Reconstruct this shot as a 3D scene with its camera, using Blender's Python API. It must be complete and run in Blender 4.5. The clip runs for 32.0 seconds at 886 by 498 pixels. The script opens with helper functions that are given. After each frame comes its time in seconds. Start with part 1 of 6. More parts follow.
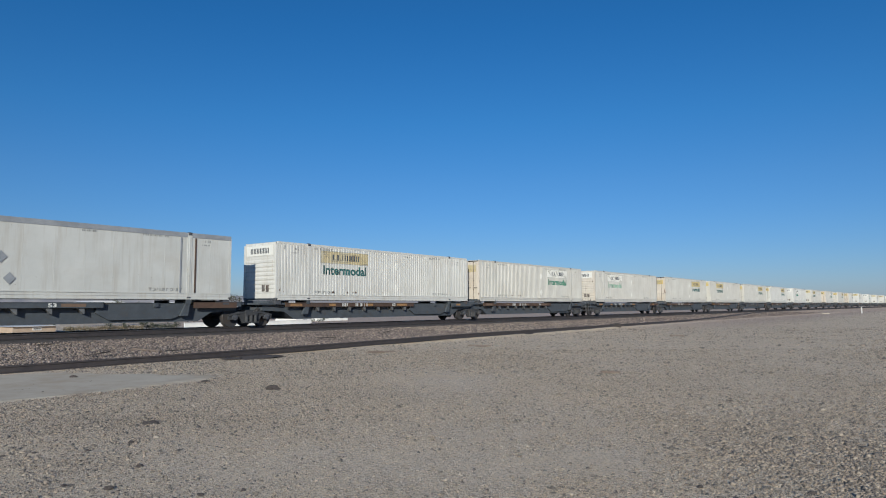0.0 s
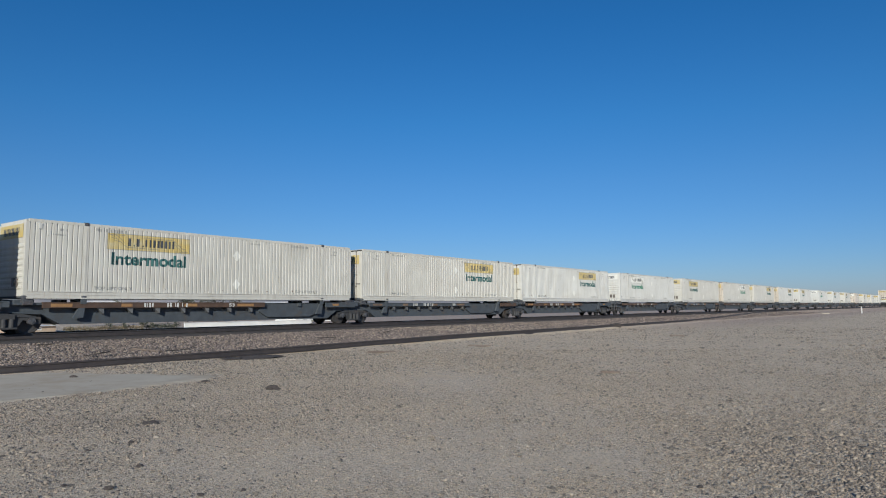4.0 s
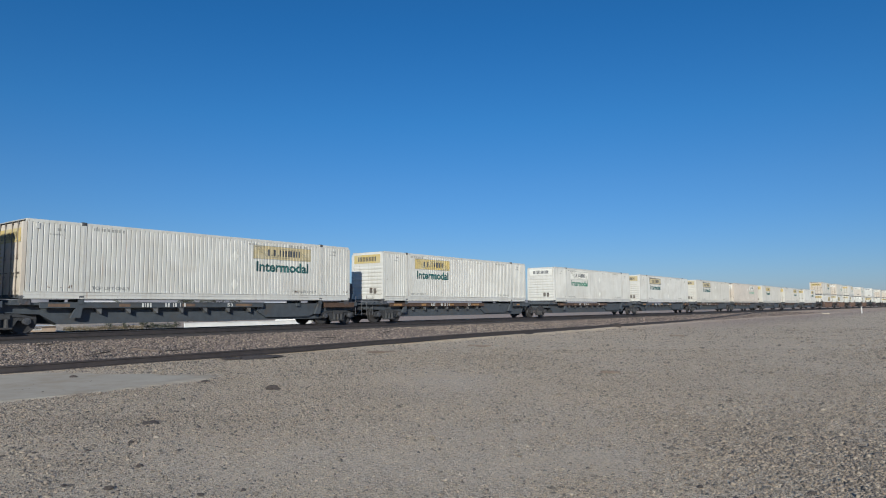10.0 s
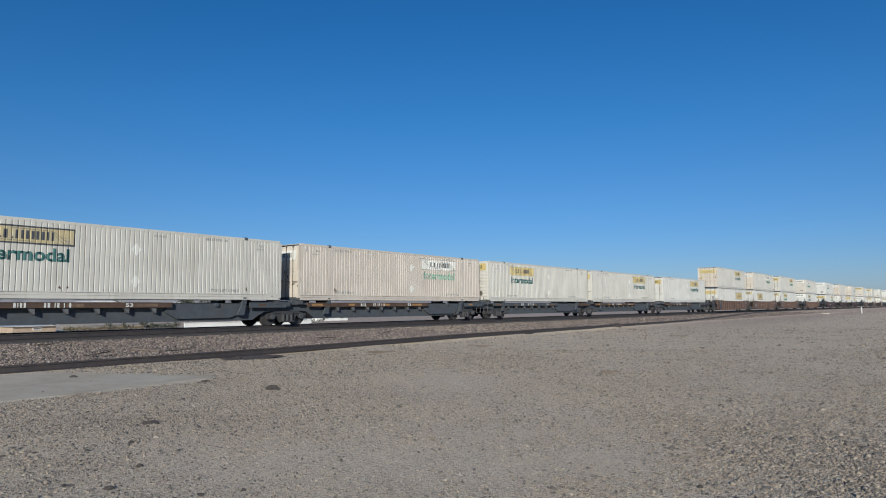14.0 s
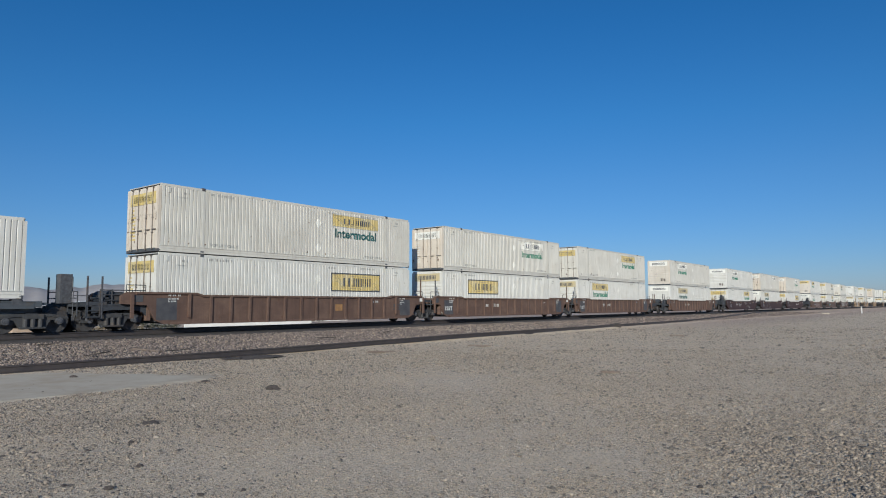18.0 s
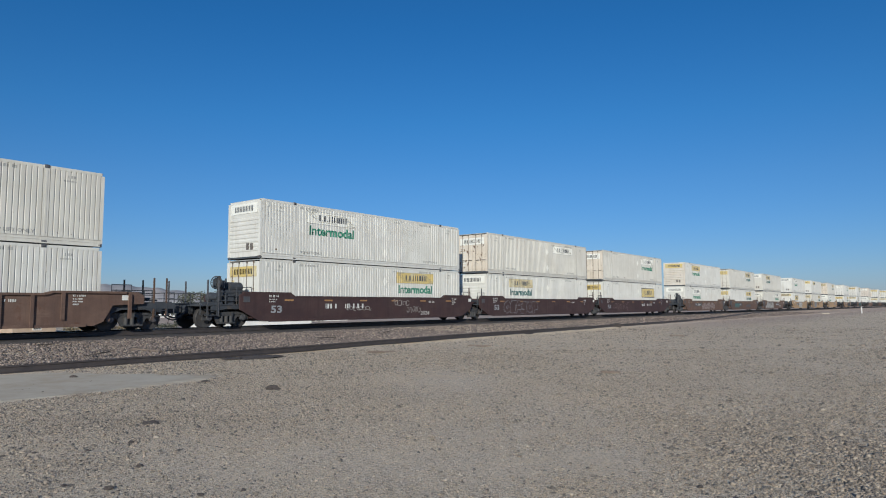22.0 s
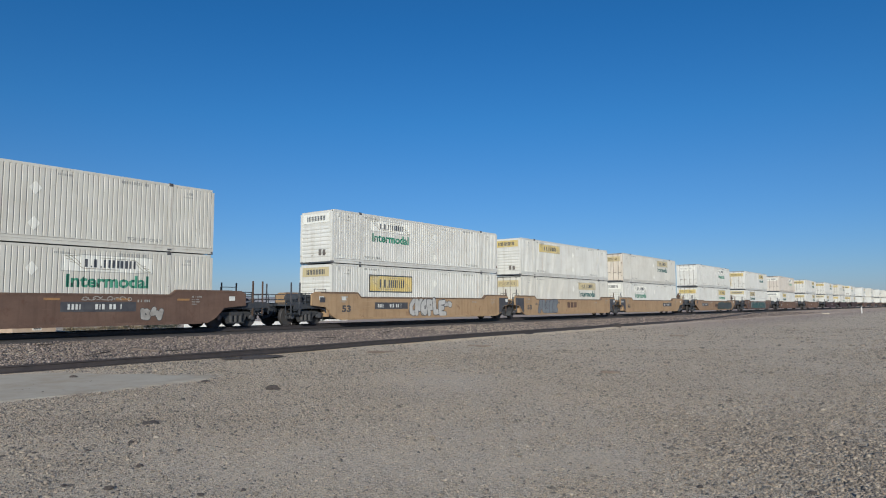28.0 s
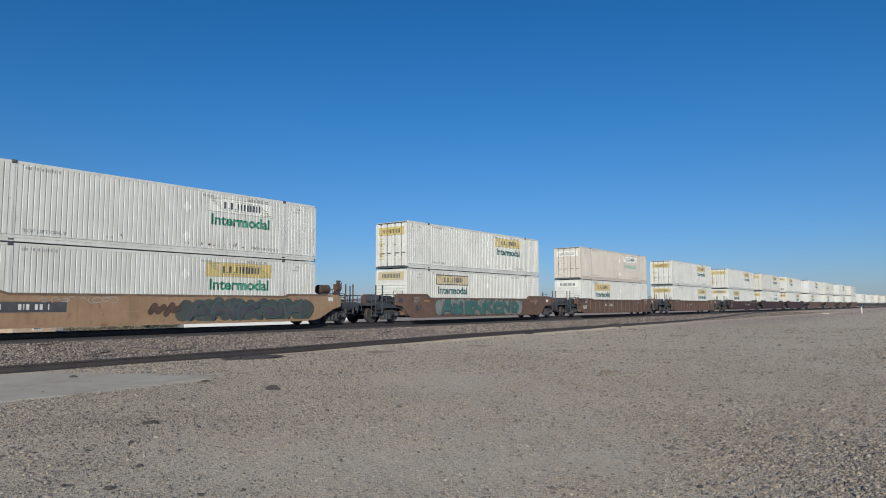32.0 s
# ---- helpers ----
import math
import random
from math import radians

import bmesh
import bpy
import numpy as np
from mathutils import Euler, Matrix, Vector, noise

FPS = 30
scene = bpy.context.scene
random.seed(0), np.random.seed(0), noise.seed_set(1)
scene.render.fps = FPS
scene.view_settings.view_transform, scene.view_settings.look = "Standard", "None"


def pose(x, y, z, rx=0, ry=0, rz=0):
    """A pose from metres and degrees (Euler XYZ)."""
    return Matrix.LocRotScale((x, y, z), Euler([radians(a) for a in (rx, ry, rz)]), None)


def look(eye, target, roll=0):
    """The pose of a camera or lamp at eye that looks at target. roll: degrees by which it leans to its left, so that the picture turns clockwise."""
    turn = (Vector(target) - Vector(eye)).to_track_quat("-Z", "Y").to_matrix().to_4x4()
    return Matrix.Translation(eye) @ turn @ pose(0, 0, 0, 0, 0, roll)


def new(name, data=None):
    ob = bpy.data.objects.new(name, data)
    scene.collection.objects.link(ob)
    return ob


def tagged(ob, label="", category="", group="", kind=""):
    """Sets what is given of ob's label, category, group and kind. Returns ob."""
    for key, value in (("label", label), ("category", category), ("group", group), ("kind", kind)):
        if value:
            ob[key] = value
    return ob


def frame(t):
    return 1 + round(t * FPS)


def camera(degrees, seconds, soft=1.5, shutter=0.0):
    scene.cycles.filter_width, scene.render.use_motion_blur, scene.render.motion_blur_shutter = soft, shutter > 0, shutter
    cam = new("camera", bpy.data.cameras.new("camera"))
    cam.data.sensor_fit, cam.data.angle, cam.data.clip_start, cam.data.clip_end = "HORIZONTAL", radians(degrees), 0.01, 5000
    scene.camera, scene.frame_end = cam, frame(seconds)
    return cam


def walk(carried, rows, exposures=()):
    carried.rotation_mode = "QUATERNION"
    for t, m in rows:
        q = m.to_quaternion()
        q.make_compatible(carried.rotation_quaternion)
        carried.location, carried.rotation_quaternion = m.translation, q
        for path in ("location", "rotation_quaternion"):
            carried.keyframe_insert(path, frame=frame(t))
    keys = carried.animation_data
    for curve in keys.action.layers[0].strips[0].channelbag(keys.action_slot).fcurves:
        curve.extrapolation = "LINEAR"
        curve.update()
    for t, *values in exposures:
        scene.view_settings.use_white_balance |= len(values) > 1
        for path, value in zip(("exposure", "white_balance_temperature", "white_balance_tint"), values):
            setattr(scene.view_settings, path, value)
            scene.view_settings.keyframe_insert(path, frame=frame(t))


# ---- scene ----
EXPO, KELVIN, TINT, SKY, SUNE = 0.04, 5250, 3, 0.073, 5.0
cam = camera(67.72, 32.0, soft=1.05)
EYE = Vector((0.0, 0.0, 1.6))
PITCH, ROLL = radians(4.886), -0.197
STILL = look(EYE, EYE + Vector((0, math.cos(PITCH), math.sin(PITCH))), ROLL)
walk(cam, [(0.0, STILL), (32.0, STILL)], exposures=[(0.0, EXPO, KELVIN, TINT), (32.0, EXPO, KELVIN, TINT)])

# ---------------------------------------------------------------- sky and sun
SUN_EL, SUN_AZ = radians(19.0), radians(180 + 4.8)     # azimuth from +y, turning to +x
world = bpy.data.worlds.new("sky")
scene.world = world
world.use_nodes = True
wn = world.node_tree
sky = wn.nodes.new("ShaderNodeTexSky")
sky.sky_type = "NISHITA"
sky.sun_disc = False
sky.sun_elevation, sky.sun_rotation = SUN_EL, SUN_AZ
sky.altitude, sky.air_density, sky.dust_density, sky.ozone_density = 600, 1.0, 0.6, 6.0
deep = wn.nodes.new("ShaderNodeHueSaturation")
deep.inputs["Saturation"].default_value = 1.045
deep.inputs["Value"].default_value = 1.03
wn.links.new(sky.outputs[0], deep.inputs["Color"])
# dusty desert air: greyer low down, deeper blue overhead, alike all round
way_up = wn.nodes.new("ShaderNodeTexCoord")
height = wn.nodes.new("ShaderNodeSeparateXYZ")
wn.links.new(way_up.outputs["Generated"], height.inputs[0])
dusty = wn.nodes.new("ShaderNodeValToRGB")
for at, tone in ((0.0, (0.84, 0.69, 0.70)), (0.085, (0.82, 0.71, 0.71)), (0.18, (0.80, 0.755, 0.735)), (0.27, (0.69, 0.79, 0.775)), (0.40, (0.58, 0.77, 0.79)), (0.70, (0.58, 0.75, 0.79))):
    stop = dusty.color_ramp.elements[0] if at == 0.0 else dusty.color_ramp.elements.new(at)
    stop.color = (*tone, 1)
dusty.color_ramp.elements[len(dusty.color_ramp.elements) - 1].color = (0.58, 0.75, 0.79, 1)
wn.links.new(height.outputs[2], dusty.inputs[0])
tinted = wn.nodes.new("ShaderNodeMix")
tinted.data_type, tinted.blend_type = "RGBA", "MULTIPLY"
tinted.inputs[0].default_value = 1.0
wn.links.new(deep.outputs[0], tinted.inputs[6])
wn.links.new(dusty.outputs[0], tinted.inputs[7])
wn.links.new(tinted.outputs[2], wn.nodes["Background"].inputs[0])
wn.nodes["Background"].inputs[1].default_value = SKY * 1.333
sun = new("sun", bpy.data.lights.new("sun", "SUN"))
sun.data.energy, sun.data.angle, sun.data.color = SUNE, radians(0.53), (1.0, 0.82, 0.60)
toward = Vector((math.sin(SUN_AZ) * math.cos(SUN_EL), math.cos(SUN_AZ) * math.cos(SUN_EL), math.sin(SUN_EL)))
sun.matrix_world = look(toward * 50, (0, 0, 0))

# ---------------------------------------------------------------- the line of the track
ALONG = radians(37.634)                # the track leaves the view's axis by this much to the right
NEAR = 26.164                          # from the eye to the near faces of the loads
MID = NEAR + 1.295                     # to the middle of the track
RAIL = 0.625                           # rail head over the ground
BEND = 0.8e-4
U = Vector((math.sin(ALONG), math.cos(ALONG), 0))
N = Vector((-math.cos(ALONG), math.sin(ALONG), 0))


def shift(s):
    """How far the track has bent towards the camera's side at s."""
    if s < 40:
        return 0.0
    if s < 400:
        return BEND * (s - 40) ** 2
    return BEND * 360 ** 2 + 2 * BEND * 360 * (s - 400)


def lean(s):
    return 0.0 if s < 40 else 2 * BEND * (min(s, 400) - 40)


def place(s, perp, z=0.0):
    """World point at s along the track and perp metres out from the eye's line."""
    return U * s + N * (perp - shift(s)) + Vector((0, 0, z))


def flat(s, perp, z=0.0):
    return U * s + N * perp + Vector((0, 0, z))


HEAD = math.degrees(math.atan2(U.y, U.x))


def on_track(s, z=0.0, turn=0.0):
    p = place(s, MID, RAIL + z)
    return pose(p.x, p.y, p.z, 0, 0, HEAD + math.degrees(math.atan(lean(s))) + turn)


def gone(t):
    """How far the train has run at t seconds."""
    return 20.7563 * t - 0.0167378 * t * t + 7.3412e-5 * t ** 3


# ---------------------------------------------------------------- materials
def nodes_of(name):
    m = bpy.data.materials.new(name)
    m.use_nodes = True
    return m, m.node_tree, m.node_tree.nodes["Principled BSDF"]


def noise_tex(nt, scale, detail=4.0, stretch=None, rough=0.6, shift_by=None):
    co = nt.nodes.new("ShaderNodeTexCoord")
    out = co.outputs["Object"]
    if stretch:
        mp = nt.nodes.new("ShaderNodeMapping")
        mp.inputs["Scale"].default_value = stretch
        nt.links.new(out, mp.inputs[0])
        out = mp.outputs[0]
    if shift_by is not None:
        add = nt.nodes.new("ShaderNodeVectorMath")
        add.operation = "ADD"
        nt.links.new(out, add.inputs[0])
        nt.links.new(shift_by, add.inputs[1])
        out = add.outputs[0]
    n = nt.nodes.new("ShaderNodeTexNoise")
    n.inputs["Scale"].default_value, n.inputs["Detail"].default_value, n.inputs["Roughness"].default_value = scale, detail, rough
    nt.links.new(out, n.inputs["Vector"])
    return n.outputs["Fac"]


def ramp(nt, fac, lo, hi):
    r = nt.nodes.new("ShaderNodeMapRange")
    r.inputs["From Min"].default_value, r.inputs["From Max"].default_value = lo, hi
    nt.links.new(fac, r.inputs["Value"])
    return r.outputs[0]


def mixed(nt, fac, a, b):
    m = nt.nodes.new("ShaderNodeMix")
    m.data_type = "RGBA"
    if isinstance(fac, (int, float)):
        m.inputs[0].default_value = fac
    else:
        nt.links.new(fac, m.inputs[0])
    for sock, v in ((m.inputs[6], a), (m.inputs[7], b)):
        if isinstance(v, tuple):
            sock.default_value = (*v, 1)
        else:
            nt.links.new(v, sock)
    return m.outputs[2]


def times(nt, a, b, op="MULTIPLY"):
    m = nt.nodes.new("ShaderNodeMath")
    m.operation = op
    for sock, v in zip(m.inputs, (a, b)):
        if isinstance(v, (int, float)):
            sock.default_value = v
        else:
            nt.links.new(v, sock)
    return m.outputs[0]


def random_of(nt, reach=60.0):
    info = nt.nodes.new("ShaderNodeObjectInfo")
    v = nt.nodes.new("ShaderNodeVectorMath")
    v.operation = "SCALE"
    comb = nt.nodes.new("ShaderNodeCombineXYZ")
    for i in range(3):
        nt.links.new(info.outputs["Random"], comb.inputs[i])
    nt.links.new(comb.outputs[0], v.inputs[0])
    v.inputs["Scale"].default_value = reach
    return v.outputs[0], info.outputs["Random"]


def bumped(nt, bsdf, fac, strength, dist=0.01):
    b = nt.nodes.new("ShaderNodeBump")
    b.inputs["Strength"].default_value, b.inputs["Distance"].default_value = strength, dist
    nt.links.new(fac, b.inputs["Height"])
    nt.links.new(b.outputs[0], bsdf.inputs["Normal"])


def plain(name, c1, c2, scale=6.0, rough=0.6, metal=0.0, stain=None, stain_at=(0.55, 0.72), stain_scale=1.5, stretch=None, bump=0.15, fine=80.0):
    """Two tones by a noise, a stain of its own shape, and a fine relief."""
    m, nt, b = nodes_of(name)
    off, _ = random_of(nt)
    col = mixed(nt, ramp(nt, noise_tex(nt, scale, 5, stretch, shift_by=off), 0.35, 0.65), c1, c2)
    if stain:
        col = mixed(nt, ramp(nt, noise_tex(nt, stain_scale, 6, stretch, 0.7, shift_by=off), *stain_at), col, stain)
    nt.links.new(col, b.inputs["Base Color"])
    b.inputs["Roughness"].default_value, b.inputs["Metallic"].default_value = rough, metal
    bumped(nt, b, noise_tex(nt, fine, 3), bump, 0.006)
    return m


def container_paint(name, c1, c2, rust=0.58, grime=0.5, streaky=0.5, top=0.42):
    """Faded white paint with dirt runs, scuffs, and rust patches low on some sides."""
    m, nt, b = nodes_of(name)
    off, rnd = random_of(nt)
    col = mixed(nt, ramp(nt, noise_tex(nt, 0.7, 5, shift_by=off), 0.35, 0.65), c1, c2)
    runs = ramp(nt, noise_tex(nt, 1.0, 6, (5.0, 5.0, 0.35), 0.65, shift_by=off), 0.50, 0.78)
    col = mixed(nt, times(nt, runs, grime), col, (0.38, 0.345, 0.29))
    haze = ramp(nt, noise_tex(nt, 0.45, 5, (1.0, 1.0, 2.2), 0.7, shift_by=off), 0.50, 0.72)
    col = mixed(nt, times(nt, haze, grime * 0.7), col, (0.46, 0.43, 0.38))
    co = nt.nodes.new("ShaderNodeTexCoord")
    sep = nt.nodes.new("ShaderNodeSeparateXYZ")
    nt.links.new(co.outputs["Object"], sep.inputs[0])
    low = times(nt, ramp(nt, sep.outputs[2], 0.30, 0.42), ramp(nt, sep.outputs[2], top + 0.4, top))
    where = ramp(nt, noise_tex(nt, 0.22, 2, shift_by=off), 0.47, 0.55)
    held = times(nt, times(nt, times(nt, low, where), 1.0, "SUBTRACT"), 0.22)
    flake = times(nt, noise_tex(nt, 1.0, 4, (4.6, 4.6, 2.4), 0.6, shift_by=off), held, "ADD")
    col = mixed(nt, ramp(nt, flake, rust + 0.045, rust + 0.055), col, (0.10, 0.058, 0.04))
    nicks = times(nt, ramp(nt, noise_tex(nt, 7.0, 3, shift_by=off), 0.725, 0.735), ramp(nt, noise_tex(nt, 0.5, 2, shift_by=off), 0.45, 0.55))
    col = mixed(nt, nicks, col, (0.12, 0.075, 0.05))
    streak = ramp(nt, noise_tex(nt, 1.0, 4, (9.0, 9.0, 0.25), 0.6, shift_by=off), 0.66, 0.74)
    col = mixed(nt, times(nt, streak, streaky), col, (0.33, 0.20, 0.12))
    nt.links.new(col, b.inputs["Base Color"])
    b.inputs["Roughness"].default_value = 0.55
    b.inputs["Specular IOR Level"].default_value = 0.3
    bumped(nt, b, noise_tex(nt, 3.0, 4), 0.25, 0.02)
    return m


PAINTS = [container_paint("white_paint", (0.622, 0.615, 0.582), (0.558, 0.551, 0.52), 0.555, 0.6),
          container_paint("cream_paint", (0.59, 0.573, 0.525), (0.523, 0.507, 0.463), 0.55, 0.6),
          container_paint("dull_white_paint", (0.56, 0.56, 0.535), (0.495, 0.495, 0.472), 0.57, 0.6),
          container_paint("pinkish_paint", (0.585, 0.53, 0.468), (0.52, 0.468, 0.41), 0.55, 0.6, 0.7)]
RUSTY = container_paint("rusty_door_paint", (0.62, 0.565, 0.49), (0.53, 0.465, 0.385), 0.56, 0.7, 1.0, 2.2)
RUSTY_FRONT = container_paint("rusty_front_paint", (0.60, 0.56, 0.50), (0.52, 0.475, 0.41), 0.615, 0.75, 1.0, 2.2)
ROOF = plain("roof_sheet", (0.55, 0.55, 0.53), (0.42, 0.42, 0.41), 1.2, 0.5, 0.3)
ALU = plain("lock_rod_steel", (0.24, 0.22, 0.20), (0.14, 0.12, 0.10), 4, 0.5, 0.4, stain=(0.13, 0.06, 0.03))
FITTING = plain("fitting_steel", (0.11, 0.112, 0.125), (0.06, 0.062, 0.07), 9, 0.6, 0.2, stain=(0.12, 0.08, 0.06))
GREY_TRIM = plain("grey_rail_paint", (0.30, 0.31, 0.33), (0.23, 0.24, 0.26), 2, 0.5)
# black paint, its colour lifted and blued for the haze over dark parts
FRAME_DARK = plain("hazed_underframe_black", (0.072, 0.082, 0.096), (0.054, 0.062, 0.074), 3, 0.7, 0.0, stain=(0.085, 0.075, 0.066))
FRAME_DUSTY = plain("dusty_black_steel", (0.135, 0.138, 0.145), (0.10, 0.103, 0.11), 4, 0.8, 0.0, stain=(0.16, 0.14, 0.12))
FRAME_BROWN = plain("underframe_brown", (0.10, 0.062, 0.042), (0.07, 0.045, 0.033), 2.5, 0.7, 0.0, stain=(0.06, 0.045, 0.04))
FRAME_ORANGE = plain("underframe_orange", (0.33, 0.19, 0.075), (0.25, 0.14, 0.06), 2.5, 0.65, 0.0, stain=(0.14, 0.08, 0.05))
WHEEL = plain("wheel_steel", (0.066, 0.062, 0.062), (0.048, 0.046, 0.048), 6, 0.6, 0.2, stain=(0.095, 0.068, 0.052))
GEAR = plain("black_gear", (0.046, 0.051, 0.061), (0.033, 0.037, 0.046), 5, 0.75, 0.0, stain=(0.07, 0.055, 0.046))
CAST = plain("truck_casting", (0.057, 0.057, 0.060), (0.041, 0.042, 0.046), 5, 0.75, 0.1, stain=(0.095, 0.076, 0.064))


def body_paint(name, c1, c2, pale, rust, wear=0.5):
    """Weathered car paint: uneven tone, dusty fading, dirt runs, rust blooms and long scuffs."""
    m, nt, b = nodes_of(name)
    off, _ = random_of(nt)
    col = mixed(nt, ramp(nt, noise_tex(nt, 1.3, 5, shift_by=off), 0.35, 0.65), c1, c2)
    dust = ramp(nt, noise_tex(nt, 0.55, 6, (1.0, 1.0, 1.6), 0.72, shift_by=off), 0.46, 0.72)
    col = mixed(nt, times(nt, dust, wear), col, pale)
    runs = ramp(nt, noise_tex(nt, 1.0, 6, (4.5, 4.5, 0.30), 0.68, shift_by=off), 0.50, 0.72)
    col = mixed(nt, times(nt, runs, 0.45), col, tuple(0.58 * v for v in c2))
    bloom = ramp(nt, noise_tex(nt, 1.9, 8, (1.0, 1.0, 0.7), 0.74, shift_by=off), 0.585, 0.66)
    col = mixed(nt, times(nt, bloom, 0.75), col, rust)
    scuff = ramp(nt, noise_tex(nt, 1.0, 4, (0.7, 0.7, 15.0), 0.6, shift_by=off), 0.655, 0.70)
    col = mixed(nt, times(nt, scuff, 0.4), col, pale)
    nt.links.new(col, b.inputs["Base Color"])
    b.inputs["Roughness"].default_value = 0.7
    b.inputs["Specular IOR Level"].default_value = 0.3
    bumped(nt, b, noise_tex(nt, 2.5, 5), 0.3, 0.02)
    return m


BODY = {
    "rust": body_paint("rusty_brown_body", (0.125, 0.080, 0.062), (0.095, 0.062, 0.051), (0.185, 0.125, 0.095), (0.105, 0.052, 0.034), 0.7),
    "maroon": body_paint("maroon_body", (0.058, 0.034, 0.034), (0.045, 0.028, 0.030), (0.082, 0.058, 0.054), (0.062, 0.036, 0.030), 0.5),
    "brown": body_paint("faded_brown_body", (0.135, 0.086, 0.065), (0.107, 0.069, 0.054), (0.175, 0.118, 0.09), (0.098, 0.052, 0.038), 0.6),
    "ochre": body_paint("ochre_body", (0.375, 0.258, 0.148), (0.318, 0.217, 0.125), (0.42, 0.31, 0.195), (0.20, 0.115, 0.068), 0.55),
    "orange": body_paint("orange_brown_body", (0.305, 0.203, 0.122), (0.252, 0.168, 0.104), (0.34, 0.24, 0.16), (0.165, 0.095, 0.062), 0.6),
}
CHORD_DIRT = plain("grimy_chord_paint", (0.17, 0.115, 0.08), (0.11, 0.075, 0.055), 1.3, 0.75, 0.0, (0.23, 0.155, 0.095), (0.5, 0.7), 0.9, (1, 1, 0.4))
TAG_MURK = plain("murky_graffiti", (0.075, 0.085, 0.078), (0.055, 0.062, 0.06), 1.5, 0.6)
YELLOW = plain("yellow_sign", (0.545, 0.425, 0.15), (0.47, 0.37, 0.145), 1.5, 0.5, stain=(0.55, 0.50, 0.34), stain_at=(0.48, 0.75))
TAN = plain("faded_tan_sign", (0.50, 0.42, 0.24), (0.42, 0.36, 0.22), 1.5, 0.6, stain=(0.55, 0.52, 0.42), stain_at=(0.5, 0.8))
PALE = plain("pale_sign", (0.72, 0.71, 0.66), (0.66, 0.65, 0.60), 1.5, 0.55)
INK = plain("dark_lettering", (0.045, 0.05, 0.065), (0.075, 0.08, 0.09), 5, 0.6)
GREEN = plain("green_lettering", (0.035, 0.17, 0.105), (0.06, 0.21, 0.14), 4, 0.6)
TEAL = plain("teal_lettering", (0.022, 0.085, 0.085), (0.035, 0.11, 0.105), 4, 0.6)
FADED = plain("faded_green_lettering", (0.22, 0.37, 0.27), (0.30, 0.43, 0.33), 4, 0.6)
SCROLL = plain("sign_line_ink", (0.20, 0.185, 0.14), (0.28, 0.26, 0.20), 5, 0.7)
STENCIL = plain("grey_stencil", (0.25, 0.25, 0.24), (0.36, 0.36, 0.34), 5, 0.7)
WHITE_MARK = plain("white_marking", (0.66, 0.66, 0.63), (0.52, 0.52, 0.50), 4, 0.6)
TAG_SILVER = plain("silver_graffiti", (0.40, 0.385, 0.36), (0.27, 0.255, 0.235), 2.2, 0.5, stain=(0.20, 0.17, 0.15), stain_at=(0.56, 0.75), stain_scale=3.0)
TAG_PALE = plain("pale_graffiti", (0.50, 0.49, 0.47), (0.40, 0.39, 0.37), 2.0, 0.5, stain=(0.30, 0.27, 0.24), stain_at=(0.58, 0.75), stain_scale=3.0)
TAG_SLATE = plain("slate_graffiti", (0.19, 0.205, 0.225), (0.145, 0.155, 0.17), 2.2, 0.5)
TAG_SAGE = plain("sage_graffiti", (0.20, 0.215, 0.20), (0.15, 0.165, 0.155), 1.8, 0.6)
TAG_DARK = plain("dark_graffiti", (0.05, 0.05, 0.06), (0.08, 0.08, 0.085), 3, 0.6)
TAG_OLIVE = plain("olive_graffiti", (0.085, 0.095, 0.065), (0.06, 0.07, 0.05), 3, 0.6)
TAG_FAINT = plain("faint_graffiti", (0.20, 0.14, 0.13), (0.15, 0.105, 0.10), 3, 0.6)
TAG_TEAL = plain("teal_graffiti", (0.06, 0.14, 0.13), (0.045, 0.10, 0.10), 2, 0.6)
TIE = plain("old_tie_timber", (0.052, 0.046, 0.046), (0.036, 0.033, 0.034), 8, 0.85, stretch=(1, 6, 6), bump=0.5)
DARK_BED = plain("dark_ballast", (0.064, 0.057, 0.056), (0.045, 0.041, 0.042), 14, 0.9, stain=(0.085, 0.074, 0.070), stain_scale=6, bump=1.0, fine=22)
RAIL_STEEL = plain("rusty_rail_steel", (0.068, 0.058, 0.056), (0.048, 0.042, 0.044), 4, 0.6, 0.2)
RAIL_HEAD = plain("polished_rail_head", (0.30, 0.29, 0.29), (0.22, 0.21, 0.21), 5, 0.28, 0.9)
CONCRETE = plain("pale_concrete", (0.53, 0.475, 0.385), (0.475, 0.422, 0.342), 0.9, 0.85, stain=(0.42, 0.345, 0.26), stain_at=(0.45, 0.7), stain_scale=1.2, bump=0.2, fine=30)


def stone_mat(name, tones):
    """Loose stones, each of a tone of its own."""
    m, nt, b = nodes_of(name)
    geo = nt.nodes.new("ShaderNodeNewGeometry")
    cr = nt.nodes.new("ShaderNodeValToRGB")
    cr.color_ramp.interpolation = "CONSTANT"
    els = cr.color_ramp.elements
    while len(els) < len(tones):
        els.new(0.5)
    for i, (e, c) in enumerate(zip(els, tones)):
        e.position = i / len(tones)
        e.color = (*c, 1)
    nt.links.new(geo.outputs["Random Per Island"], cr.inputs[0])
    col = mixed(nt, times(nt, noise_tex(nt, 25, 3), 0.3), cr.outputs[0], (0.22, 0.185, 0.155))
    nt.links.new(col, b.inputs["Base Color"])
    b.inputs["Roughness"].default_value = 0.85
    bumped(nt, b, noise_tex(nt, 60, 3), 0.4, 0.01)
    return m


CONCRETE.node_tree.nodes["Principled BSDF"].inputs["Specular IOR Level"].default_value = 0.05

